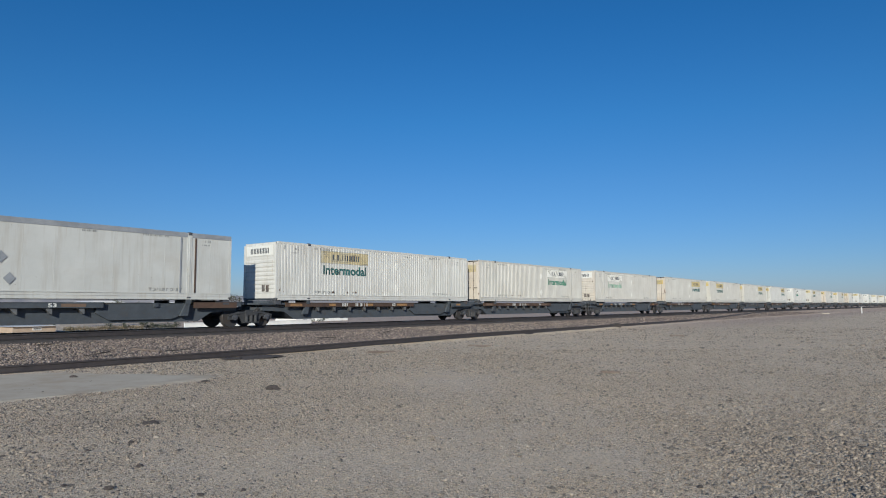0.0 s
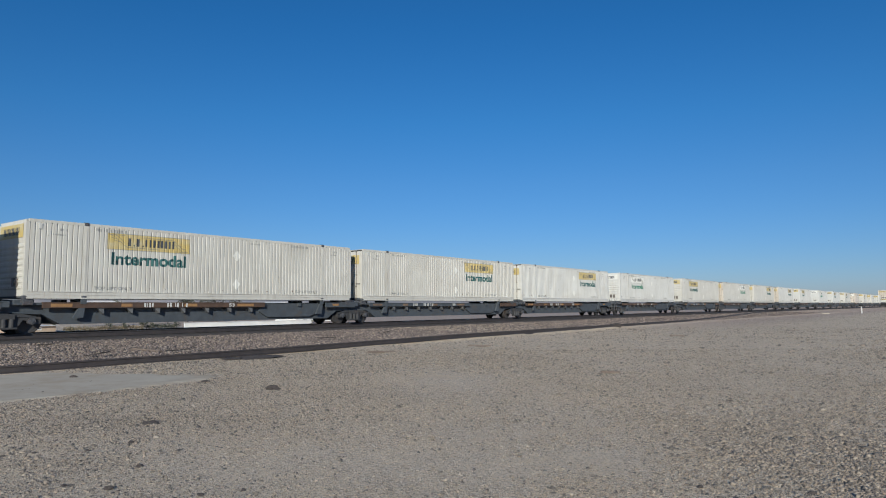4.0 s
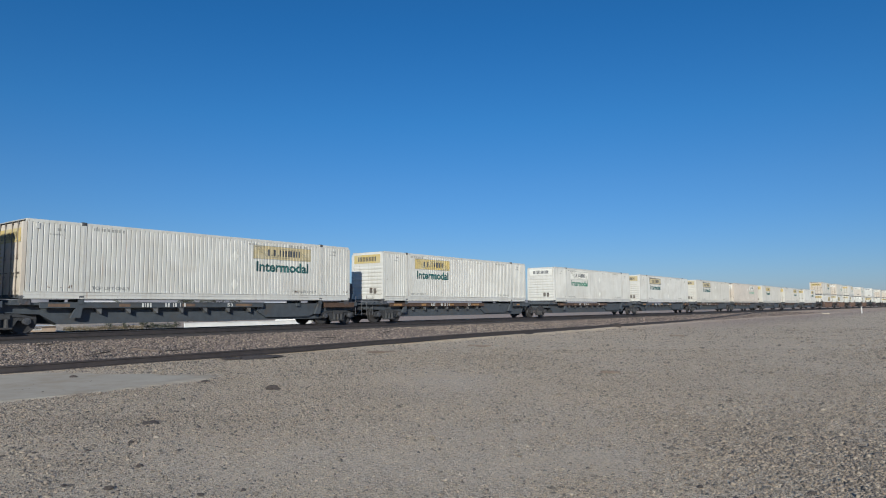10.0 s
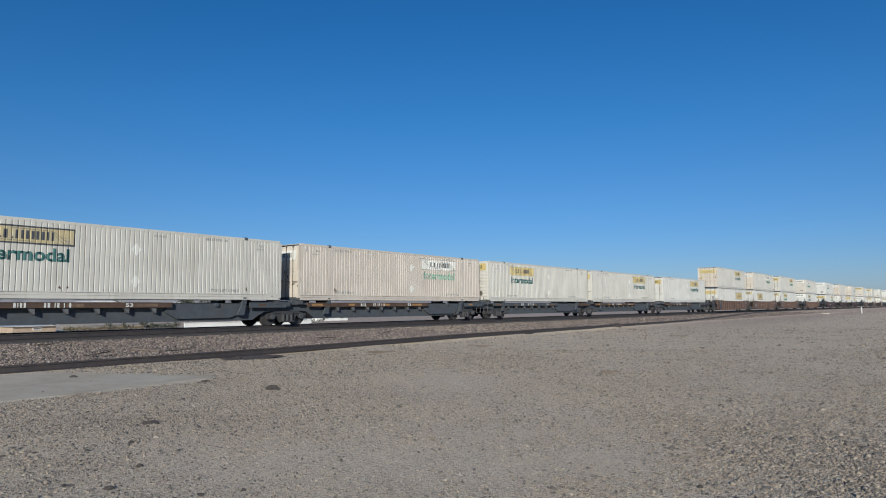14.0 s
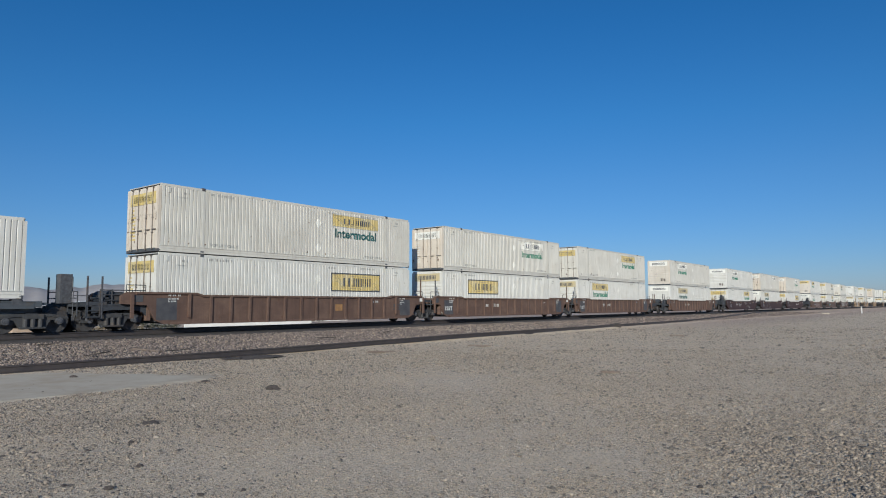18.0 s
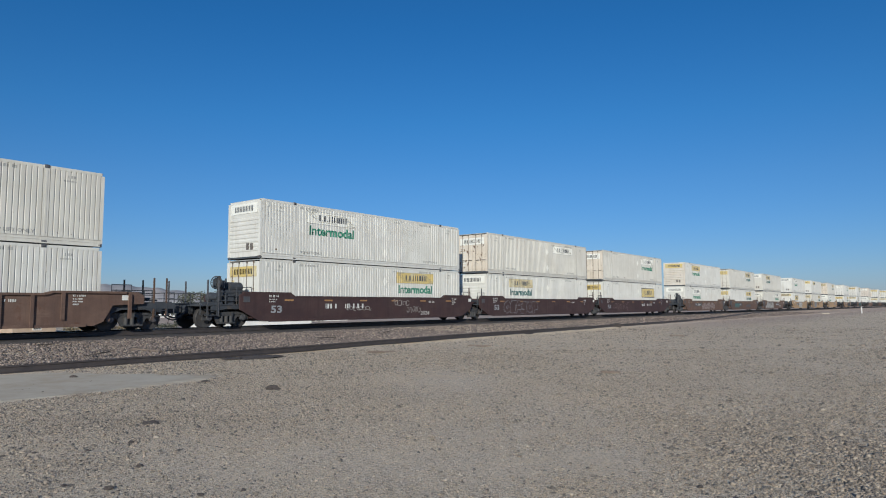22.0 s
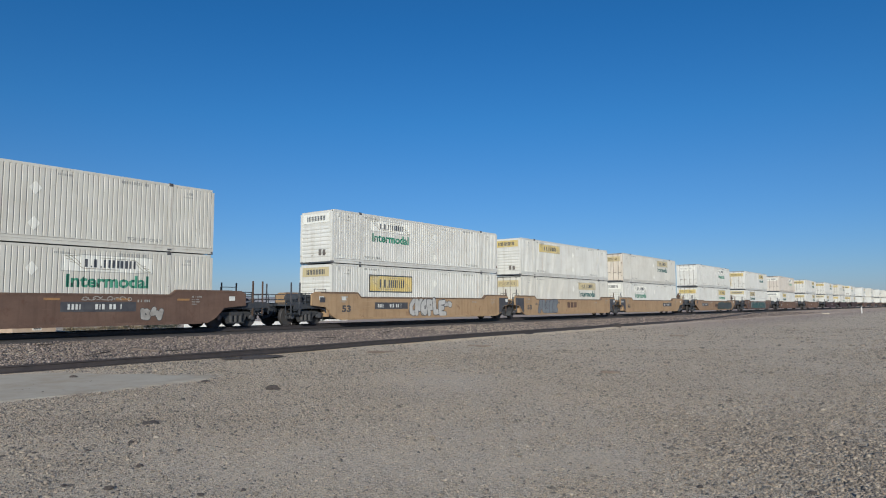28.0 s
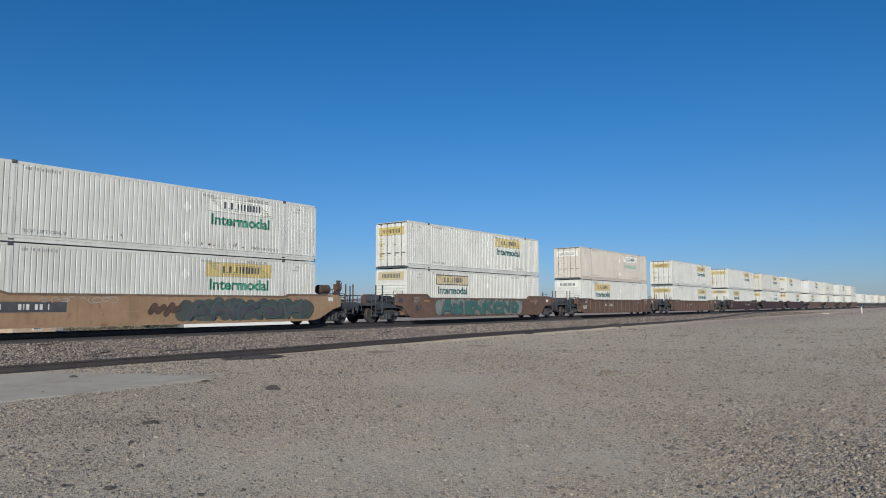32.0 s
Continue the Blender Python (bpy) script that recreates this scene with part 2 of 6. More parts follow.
GRAVEL = stone_mat("desert_gravel", [(0.235, 0.193, 0.148), (0.14, 0.120, 0.099), (0.31, 0.258, 0.20), (0.10, 0.090, 0.079), (0.20, 0.164, 0.128), (0.365, 0.31, 0.245), (0.078, 0.071, 0.065), (0.26, 0.207, 0.158), (0.17, 0.145, 0.119), (0.115, 0.100, 0.086), (0.285, 0.235, 0.185), (0.34, 0.295, 0.24)])
BALLAST = stone_mat("ballast_stone", [(0.154, 0.121, 0.109), (0.083, 0.069, 0.066), (0.22, 0.177, 0.155), (0.046, 0.041, 0.041), (0.122, 0.096, 0.089), (0.30, 0.25, 0.22), (0.168, 0.132, 0.119)])


def ground_mat():
    """Sandy desert ground: pale packed sand, gravelly patches, and a coarser bed near the line."""
    m, nt, b = nodes_of("desert_ground")
    wide = ramp(nt, noise_tex(nt, 0.16, 4), 0.38, 0.62)
    col = mixed(nt, wide, (0.73, 0.58, 0.398), (0.655, 0.518, 0.354))
    patch = ramp(nt, noise_tex(nt, 1.1, 6, rough=0.7), 0.42, 0.68)
    col = mixed(nt, times(nt, patch, 0.5), col, (0.555, 0.44, 0.315))
    rough_at = ramp(nt, noise_tex(nt, 0.55, 5, rough=0.7), 0.34, 0.58)
    co = nt.nodes.new("ShaderNodeTexCoord")
    for scale, dark, light, most, cut in ((21.0, (0.17, 0.145, 0.115), (0.72, 0.61, 0.48), 0.7, 0.58), (42.0, (0.13, 0.112, 0.09), (0.80, 0.69, 0.55), 0.9, 0.36), (85.0, (0.13, 0.112, 0.095), (0.80, 0.69, 0.55), 0.9, 0.3)):
        vor = nt.nodes.new("ShaderNodeTexVoronoi")
        vor.inputs["Scale"].default_value, vor.inputs["Randomness"].default_value = scale, 1.0
        nt.links.new(co.outputs["Object"], vor.inputs["Vector"])
        sep = nt.nodes.new("ShaderNodeSeparateColor")
        nt.links.new(vor.outputs["Color"], sep.inputs[0])
        body = ramp(nt, vor.outputs["Distance"], 0.70, 0.45)
        tone = mixed(nt, ramp(nt, sep.outputs[0], 0.05, 0.70), dark, light)
        there = times(nt, ramp(nt, sep.outputs[1], cut, cut + 0.05), body)
        there = times(nt, there, times(nt, times(nt, rough_at, 0.5), 0.5, "ADD"))
        col = mixed(nt, times(nt, there, most), col, tone)
    grit = ramp(nt, noise_tex(nt, 62, 5, rough=0.85), 0.49, 0.60)
    col = mixed(nt, times(nt, grit, 0.55), col, (0.27, 0.215, 0.16))
    chips = ramp(nt, noise_tex(nt, 47, 5, rough=0.85, stretch=(1.0, 1.3, 1.0)), 0.56, 0.63)
    col = mixed(nt, times(nt, chips, 0.6), col, (0.86, 0.72, 0.53))
    # reddish gravel spread beside the line farther on
    dot = nt.nodes.new("ShaderNodeVectorMath")
    dot.operation = "DOT_PRODUCT"
    dot.inputs[1].default_value = N
    nt.links.new(co.outputs["Object"], dot.inputs[0])
    along = nt.nodes.new("ShaderNodeVectorMath")
    along.operation = "DOT_PRODUCT"
    along.inputs[1].default_value = U
    nt.links.new(co.outputs["Object"], along.inputs[0])
    ragged = times(nt, times(nt, noise_tex(nt, 0.25, 5), 0.5, "SUBTRACT"), 9.0)
    spread = times(nt, ramp(nt, times(nt, dot.outputs["Value"], ragged, "ADD"), 9.5, 14.5), ramp(nt, along.outputs["Value"], 36.0, 62.0))
    col = mixed(nt, times(nt, spread, 0.6), col, (0.36, 0.275, 0.24))
    nt.links.new(col, b.inputs["Base Color"])
    b.inputs["Roughness"].default_value = 0.95
    b.inputs["Specular IOR Level"].default_value = 0.15
    h = times(nt, noise_tex(nt, 22, 6, rough=0.75), times(nt, noise_tex(nt, 4, 4), 1.0), "ADD")
    bumped(nt, b, h, 0.6, 0.03)
    return m


GROUND = ground_mat()
# rock tones paled to carry the distance haze in the colour
HILL = plain("hazed_hill_rock", (0.42, 0.385, 0.365), (0.345, 0.32, 0.31), 0.004, 0.95, stain=(0.30, 0.275, 0.275), stain_scale=0.012, bump=0.0)
DRY = plain("dry_brush", (0.30, 0.235, 0.15), (0.20, 0.17, 0.10), 1.5, 0.9)
LEAF = plain("dusty_leaf", (0.12, 0.122, 0.085), (0.08, 0.088, 0.06), 2, 0.8)
BARK = plain("dry_bark", (0.13, 0.105, 0.085), (0.085, 0.07, 0.06), 6, 0.9)
WALL_TAN = plain("tan_stucco", (0.42, 0.33, 0.25), (0.36, 0.28, 0.21), 1.2, 0.9)
WALL_WHITE = plain("white_wash", (0.80, 0.79, 0.76), (0.72, 0.71, 0.68), 0.8, 0.8)
ROOF_WHITE = plain("white_sheet_roof", (0.66, 0.66, 0.66), (0.58, 0.58, 0.58), 0.8, 0.6)
DARK_GLASS = plain("dark_window", (0.03, 0.03, 0.035), (0.045, 0.045, 0.05), 2, 0.2)
PALE_ROCK = plain("pale_rock", (0.30, 0.26, 0.22), (0.23, 0.20, 0.17), 9, 0.9, bump=0.5, fine=30)
ROCK = plain("dark_rock", (0.075, 0.062, 0.055), (0.05, 0.042, 0.04), 9, 0.9, bump=0.6, fine=30)
WOOD = plain("weathered_wood", (0.19, 0.15, 0.12), (0.13, 0.10, 0.08), 12, 0.9, stretch=(1, 8, 8))


# ---------------------------------------------------------------- mesh helpers
def box(bm, x0, x1, y0, y1, z0, z1):
    v = [bm.verts.new((x, y, z)) for z in (z0, z1) for y in (y0, y1) for x in (x0, x1)]
    for f in ((0, 2, 3, 1), (4, 5, 7, 6), (0, 1, 5, 4), (2, 6, 7, 3), (1, 3, 7, 5), (0, 4, 6, 2)):
        bm.faces.new([v[i] for i in f])


def prism(bm, pts, y0, y1):
    """A closed outline in x, z (anticlockwise as seen from -y) from y0 to y1."""
    a = [bm.verts.new((x, y0, z)) for x, z in pts]
    b = [bm.verts.new((x, y1, z)) for x, z in pts]
    bm.faces.new(a)
    bm.faces.new(b[::-1])
    for i in range(len(pts)):
        j = (i + 1) % len(pts)
        bm.faces.new((a[j], a[i], b[i], b[j]))


def tube(bm, p0, p1, r, n=8, r1=None):
    p0, p1 = Vector(p0), Vector(p1)
    q = (p1 - p0).to_track_quat("Z", "Y")
    r1 = r if r1 is None else r1
    ring = lambda p, rad: [bm.verts.new(p + q @ Vector((rad * math.cos(k * math.tau / n), rad * math.sin(k * math.tau / n), 0))) for k in range(n)]
    a, b = ring(p0, r), ring(p1, r1)
    for i in range(n):
        j = (i + 1) % n
        bm.faces.new((a[i], a[j], b[j], b[i]))
    bm.faces.new(a[::-1])
    bm.faces.new(b)


def ring_tube(bm, centre, axis, rad, r, n=18, m=6):
    """A torus round axis."""
    q = Vector(axis).to_track_quat("Z", "Y")
    rows = []
    for i in range(n):
        a = i * math.tau / n
        rows.append([bm.verts.new(Vector(centre) + q @ Vector(((rad + r * math.cos(k * math.tau / m)) * math.cos(a), (rad + r * math.cos(k * math.tau / m)) * math.sin(a), r * math.sin(k * math.tau / m)))) for k in range(m)])
    for i in range(n):
        for k in range(m):
            bm.faces.new((rows[i][k], rows[(i + 1) % n][k], rows[(i + 1) % n][(k + 1) % m], rows[i][(k + 1) % m]))


def mesh_of(name, bm, material):
    me = bpy.data.meshes.new(name)
    bmesh.ops.recalc_face_normals(bm, faces=bm.faces)
    bm.to_mesh(me)
    bm.free()
    me.materials.append(material)
    return me


def hung(name, me, parent, label="", m=None, material=None):
    """A mesh as one part under parent."""
    ob = new(name, me)
    ob.parent = parent
    if m is not None:
        ob.matrix_basis = m
    if material is not None:
        ob.material_slots[0].link = "OBJECT"
        ob.material_slots[0].material = material
    if label:
        ob["label"] = label
    if name in ("graffiti", "graffiti_fill", "stencil_marks", "reporting_marks", "door_notices", "sign_scroll", "sign_name", "end_sign_name"):
        ob["kind"] = "stuff"
    return ob


def part(name, bm, material, parent, label=""):
    return hung(name, mesh_of(name, bm, material), parent, label)


def made(*calls):
    bm = bmesh.new()
    for c in calls:
        c[0](bm, *c[1:])
    return bm


def solid(name, verts, faces, material):
    """A large mesh from arrays: verts (n, 3), faces (m, k) all of one size."""
    me = bpy.data.meshes.new(name)
    verts, faces = np.asarray(verts, np.float32), np.asarray(faces, np.int32)
    k = faces.shape[1]
    me.vertices.add(len(verts))
    me.vertices.foreach_set("co", verts.ravel())
    me.loops.add(faces.size)
    me.loops.foreach_set("vertex_index", faces.ravel())
    me.polygons.add(len(faces))
    me.polygons.foreach_set("loop_start", np.arange(0, faces.size, k, dtype=np.int32))
    me.update(calc_edges=True)
    me.validate()
    me.materials.append(material)
    return me


FONT_MESHES = {}


def letters(text, width, height, thick=0.0):
    """A flat bmesh of the text in x, z, fitted to width and height, its lower left corner at 0, 0, facing -y."""
    key = text
    if key not in FONT_MESHES:
        cu = bpy.data.curves.new("text", "FONT")
        cu.body, cu.offset, cu.resolution_u = text, 0.032, 3
        ob = bpy.data.objects.new("text", cu)
        scene.collection.objects.link(ob)
        me = bpy.data.meshes.new_from_object(ob.evaluated_get(bpy.context.evaluated_depsgraph_get()))
        bpy.data.objects.remove(ob)
        FONT_MESHES[key] = me
    bm = bmesh.new()
    bm.from_mesh(FONT_MESHES[key])
    xs, ys = [v.co.x for v in bm.verts], [v.co.y for v in bm.verts]
    x0, x1, y0, y1 = min(xs), max(xs), min(ys), max(ys)
    for v in bm.verts:
        v.co = Vector(((v.co.x - x0) / (x1 - x0) * width, 0, (v.co.y - y0) / (y1 - y0) * height))
    return bm


# ---------------------------------------------------------------- ground
def level(perp):
    """Height of the ground by the distance from the eye's line: flat yard, ballast shoulder, track bed, and the lower land behind."""
    return float(np.interp(perp, [-50, 18.15, 18.3, 22.0, 26.0, 26.3, 28.7, 29.2, 34.0, 48.0, 70.0, 4500.0],
                           [0.0, 0.0, 0.10, 0.18, 0.30, 0.34, 0.34, 0.27, -0.18, -1.0, -1.05, -1.4]))


def swell(s, p):
    """Small unevenness of the yard, fading out at its edges."""
    k = min(1.0, max(0.0, (p - 2.3) / 1.2)) * min(1.0, max(0.0, (s + 5.5) / 2)) * min(1.0, max(0.0, (59.5 - s) / 4)) * min(1.0, max(0.0, (24.9 - p) / 1.0))
    if k == 0:
        return 0.0
    return k * (0.035 * noise.noise((s * 0.35, p * 0.35, 3.1)) + 0.008 * noise.noise((s * 1.3, p * 1.3, 7.7)))


def build_ground():
    s_lines = sorted(set(np.round(np.concatenate([np.linspace(-4600, -60, 12), np.arange(-60, -6, 3), np.arange(-6, 40, 0.3), np.arange(40, 130, 2.5), np.linspace(130, 400, 24), np.linspace(450, 4600, 16)]), 3)))
    p_lines = sorted(set(np.round(np.concatenate([np.linspace(-4600, -20, 8), np.arange(-20, 2, 2.0), np.arange(2, 18.1, 0.3), [18.15, 18.3, 18.7, 19.4], np.arange(20, 26, 0.7), [26.0, 26.3, 27.5, 28.7, 29.2, 31, 34, 38, 43, 48, 55, 70, 100, 150, 250, 400], np.linspace(700, 4500, 7)]), 3)))
    verts = []
    for s in s_lines:
        for p in p_lines:
            z = level(p)
            if -6 <= s <= 60 and 2 < p < 25:
                calm = 0.25 if (p > 12.4 and s < 9.2 and p < 18.2) else 1.0
                z += calm * swell(s, p)
            verts.append(place(s, p, z))
    n = len(p_lines)
    faces = [(i * n + j, (i + 1) * n + j, (i + 1) * n + j + 1, i * n + j + 1) for i in range(len(s_lines) - 1) for j in range(n - 1)]
    me = solid("ground", verts, faces, GROUND)
    me.polygons.foreach_set("use_smooth", np.ones(len(faces), bool))
    tagged(new("ground", me), "dry sandy desert ground with scattered gravel beside the railway", "ground", kind="structure")


build_ground()


def pebbles(name, spots, material, label, round_=True, seed=1):
    """Many small stones in one mesh. spots: rows of x, y, z, size."""
    rng = np.random.default_rng(seed)
    if round_:
        g = (1 + 5 ** 0.5) / 2
        base = np.array([(-1, g, 0), (1, g, 0), (-1, -g, 0), (1, -g, 0), (0, -1, g), (0, 1, g), (0, -1, -g), (0, 1, -g), (g, 0, -1), (g, 0, 1), (-g, 0, -1), (-g, 0, 1)]) / 1.9
        tri = np.array([(0, 11, 5), (0, 5, 1), (0, 1, 7), (0, 7, 10), (0, 10, 11), (1, 5, 9), (5, 11, 4), (11, 10, 2), (10, 7, 6), (7, 1, 8), (3, 9, 4), (3, 4, 2), (3, 2, 6), (3, 6, 8), (3, 8, 9), (4, 9, 5), (2, 4, 11), (6, 2, 10), (8, 6, 7), (9, 8, 1)])
    else:
        base = np.array([(1, 0, 0), (-1, 0, 0), (0, 1, 0), (0, -1, 0), (0, 0, 1), (0, 0, -1)], float)
        tri = np.array([(0, 2, 4), (2, 1, 4), (1, 3, 4), (3, 0, 4), (2, 0, 5), (1, 2, 5), (3, 1, 5), (0, 3, 5)])
    spots = np.asarray(spots)
    k, nb = len(spots), len(base)
    pts = base[None] * (1 + rng.uniform(-0.55, 0.55, (k, nb, 3)))
    pts *= np.stack([rng.uniform(0.75, 1.3, k), rng.uniform(0.6, 1.0, k), rng.uniform(0.4, 0.75, k)], 1)[:, None] * (spots[:, 3] / 2)[:, None, None]
    a, t = rng.uniform(0, math.tau, k), rng.normal(0, 0.35, k)
    x, y, z = pts[..., 0], pts[..., 1], pts[..., 2]
    x, z = x * np.cos(t)[:, None] - z * np.sin(t)[:, None], x * np.sin(t)[:, None] + z * np.cos(t)[:, None]
    x, y = x * np.cos(a)[:, None] - y * np.sin(a)[:, None], x * np.sin(a)[:, None] + y * np.cos(a)[:, None]
    out = np.stack([x, y, z], -1) + spots[:, None, :3]
    faces = (tri[None] + (np.arange(k) * nb)[:, None, None]).reshape(-1, 3)
    ob = new(name, solid(name, out.reshape(-1, 3), faces, material))
    return tagged(ob, label, name.replace("_", " "), kind="stuff")


# where the yard is stony (+) or swept bare (-): x, y, half widths, how much
STONY = [(-5.4, 9.9, 3.0, 1.7, 0.55), (-4.6, 11.8, 2.0, 2.0, 0.45), (-2.1, 11.0, 1.3, 2.2, 0.45), (1.5, 17.5, 1.6, 2.0, 0.65), (4.4, 8.6, 1.2, 1.2, 0.35), (3.1, 10.4, 0.7, 0.8, 0.45),
         (4.2, 6.4, 1.2, 1.9, 0.85), (7.2, 11.8, 2.2, 3.0, 0.5), (1.2, 5.85, 0.35, 0.4, 0.5), (3.4, 9.0, 0.6, 0.5, 0.5), (3.0, 7.8, 0.5, 0.4, 0.45), (3.1, 12.7, 0.5, 0.8, 0.4),
         (-3.4, 20.0, 4.0, 3.0, 0.35), (-5.4, 16.4, 2.5, 2.5, 0.5), (-3.2, 14.8, 2.0, 2.0, 0.4), (1.0, 24.0, 5.0, 5.0, 0.25),
         (0.1, 7.2, 1.5, 1.3, -0.3), (-2.0, 6.7, 1.1, 0.9, -0.25), (0.0, 14.5, 1.2, 2.5, -0.35), (1.8, 7.2, 0.6, 1.0, -0.4), (6.2, 13.3, 1.0, 1.5, -0.4), (10.3, 18.9, 1.6, 4.0, -0.35)]


def scatter_gravel():
    rng = np.random.default_rng(5)
    rows, far = [], []
    half = math.tan(radians(36))
    for y0, y1, count, big in ((4.5, 7, 66000, 0.022), (7, 10, 72000, 0.026), (10, 15, 74000, 0.033), (15, 24, 66000, 0.054), (24, 45, 50000, 0.070), (45, 80, 36000, 0.078), (80, 150, 26000, 0.12)):
        y = np.sqrt(rng.uniform(y0 ** 2, y1 ** 2, count))
        x = rng.uniform(-half, half, count) * y
        pick, sizes = rng.uniform(0.0, 1.0, count), np.clip(rng.lognormal(-0.50, 0.46, count), 0.3, 2.6)
        stony = np.full(count, 0.50 if y1 < 15 else 0.62)
        for cx, cy, rx, ry, much in STONY:
            stony += much * np.exp(-((x - cx) / rx) ** 2 - ((y - cy) / ry) ** 2)
        coarse = np.exp(-((x - 4.4) / 2.0) ** 2 - ((y - 6.2) / 2.4) ** 2)
        for px, py, cut, k, g, c in zip(x, y, pick, sizes, stony, coarse):
            s, p = px * U.x + py * U.y, px * N.x + py * N.y
            if p > 17.95 or (12.75 < p and s < 8.3 - 0.35 * max(0.0, p - 14) and (k < 1.5 or cut > 0.2)):
                continue
            if g + 0.38 * noise.noise((px * 0.35, py * 0.35, 1.5)) + 0.30 * noise.noise((px * 1.1, py * 1.1, 4.0)) < cut:
                continue
            size = big * float(k) * (1 + 0.42 * c)
            (rows if size > 0.026 and py < 11 else far).append((px, py, swell(s, p) + size * 0.06, size))
    pebbles("gravel", rows, GRAVEL, "loose grey and tan gravel stones lying on the sandy ground", True, 2)
    pebbles("fine_gravel", far, GRAVEL, "fine loose grit and small stones strewn over the ground", False, 3)
    rows, far = [], []
    for s0, s1, count in ((-4, 29, 38000), (29, 60, 18000), (60, 130, 9000)):
        s, p = rng.uniform(s0, s1, count), rng.uniform(18.35, 26.05, count)
        for a, b in zip(s, p):
            q = place(a, b)
            size = (0.062 if s1 < 70 else 0.12) * float(np.clip(rng.lognormal(-0.1, 0.3), 0.5, 2.0))
            (rows if s1 < 30 else far).append((q.x, q.y, level(b) + swell(a, b) + size * 0.2, size))
    pebbles("ballast", rows, BALLAST, "reddish grey crushed stone ballast along the railway line", True, 4)
    pebbles("far_ballast", far, BALLAST, "reddish grey crushed stone ballast farther along the line", False, 6)


scatter_gravel()

# ---------------------------------------------------------------- track
RAIL_SECTION = [(-0.07, 0), (0.07, 0), (0.07, 0.014), (0.012, 0.035), (0.012, 0.135), (0.036, 0.150), (0.036, 0.183), (0.028, 0.19), (-0.028, 0.19), (-0.036, 0.183), (-0.036, 0.150), (-0.012, 0.135), (-0.012, 0.035), (-0.07, 0.014)]


def sweep_rail(name, spots, parent, material=None):
    """A rail along the foot points given (x, y, z)."""
    bm = bmesh.new()
    rows = []
    for i, p in enumerate(spots):
        d = (spots[min(i + 1, len(spots) - 1)] - spots[max(i - 1, 0)]).normalized()
        side = Vector((-d.y, d.x, 0)).normalized()
        rows.append([bm.verts.new(p + side * a + Vector((0, 0, b))) for a, b in RAIL_SECTION])
    n = len(RAIL_SECTION)
    for a, b in zip(rows, rows[1:]):
        for i in range(n):
            f = bm.faces.new((a[i], a[(i + 1) % n], b[(i + 1) % n], b[i]))
            f.material_index = 1 if i == 7 else 0
    bm.faces.new(rows[0])
    bm.faces.new(rows[-1][::-1])
    me = mesh_of(name, bm, material or RAIL_STEEL)
    me.materials.append(RAIL_HEAD if material is None else material)
    return hung(name, me, parent)


def build_track():
    track = tagged(new("railway_track"), "straight railway track with rusty steel rails on dark timber ties", "track", kind="structure")
    stations = [-900, -300, -100] + list(range(-40, 40, 20)) + list(range(40, 420, 12)) + [500, 700, 1000]
    for off in (-0.755, 0.755):
        sweep_rail("rail", [place(s, MID + off, RAIL - 0.19) for s in stations], track)
    bm = bmesh.new()
    prof = [(26.02, 0.20), (26.1, 0.385), (26.35, 0.422), (28.55, 0.422), (28.85, 0.28)]
    rows = [[bm.verts.new(place(s, p, z)) for p, z in prof] for s in stations]
    for a, b in zip(rows, rows[1:]):
        for i in range(len(prof) - 1):
            bm.faces.new((a[i], b[i], b[i + 1], a[i + 1]))
    part("track_bed", bm, DARK_BED, track, "dark ballast bed under the rails")
    bm = made((box, -0.115, 0.115, -1.3, 1.3, -0.17, 0.0))
    bmesh.ops.bevel(bm, geom=bm.edges[:], offset=0.012, segments=1, affect="EDGES")
    tie = mesh_of("tie", bm, TIE)
    rng = random.Random(3)
    for k in range(150):
        s = -9 + 0.52 * k
        ob = hung("tie", tie, track, m=on_track(s, -0.203 + rng.uniform(-0.008, 0.008), rng.uniform(-1.5, 1.5)))
        ob.location += N * rng.uniform(-0.05, 0.05)
    far = bmesh.new()
    for k in range(640):
        s = 69 + 0.52 * k
        m = on_track(s, -0.203)
        v = [m @ Vector(c) for c in ((-0.115, -1.3, -0.17), (0.115, -1.3, -0.17), (0.115, 1.3, -0.17), (-0.115, 1.3, -0.17), (-0.115, -1.3, 0), (0.115, -1.3, 0), (0.115, 1.3, 0), (-0.115, 1.3, 0))]
        v = [far.verts.new(c) for c in v]
        for f in ((4, 5, 6, 7), (0, 1, 5, 4), (1, 2, 6, 5), (3, 0, 4, 7)):
            far.faces.new([v[i] for i in f])
    part("far_ties", far, TIE, track)["kind"] = "stuff"
    # the disused siding, of which one rail shows, half sunk in the yard
    siding = tagged(new("siding_rail"), "rusty disused siding rail half buried at the foot of the ballast", "rail", kind="structure")
    ss = [-300, -60, -20, -5, 5, 15, 25, 35, 45, 57, 64, 70, 78, 87, 96, 106, 120, 140, 160]
    pp = [18.1, 18.1, 18.1, 18.12, 18.15, 18.2, 18.3, 18.35, 18.4, 18.55, 19.0, 19.6, 20.5, 21.6, 22.7, 23.7, 24.6, 25.2, 25.3]
    foot = [flat(s, p, max(0.0, level(p + shift(s)) - 0.02)) for s, p in zip(ss, pp)]
    sweep_rail("rail", foot, siding, RAIL_STEEL)
    for s in (-2.0, 15.6, 31.2):
        a = flat(s, 18.13 + 0.004 * max(s, 0))
        bar = hung("joint_bar", JOINT, siding, m=pose(a.x, a.y, 0.04, 0, 0, HEAD))
    return track


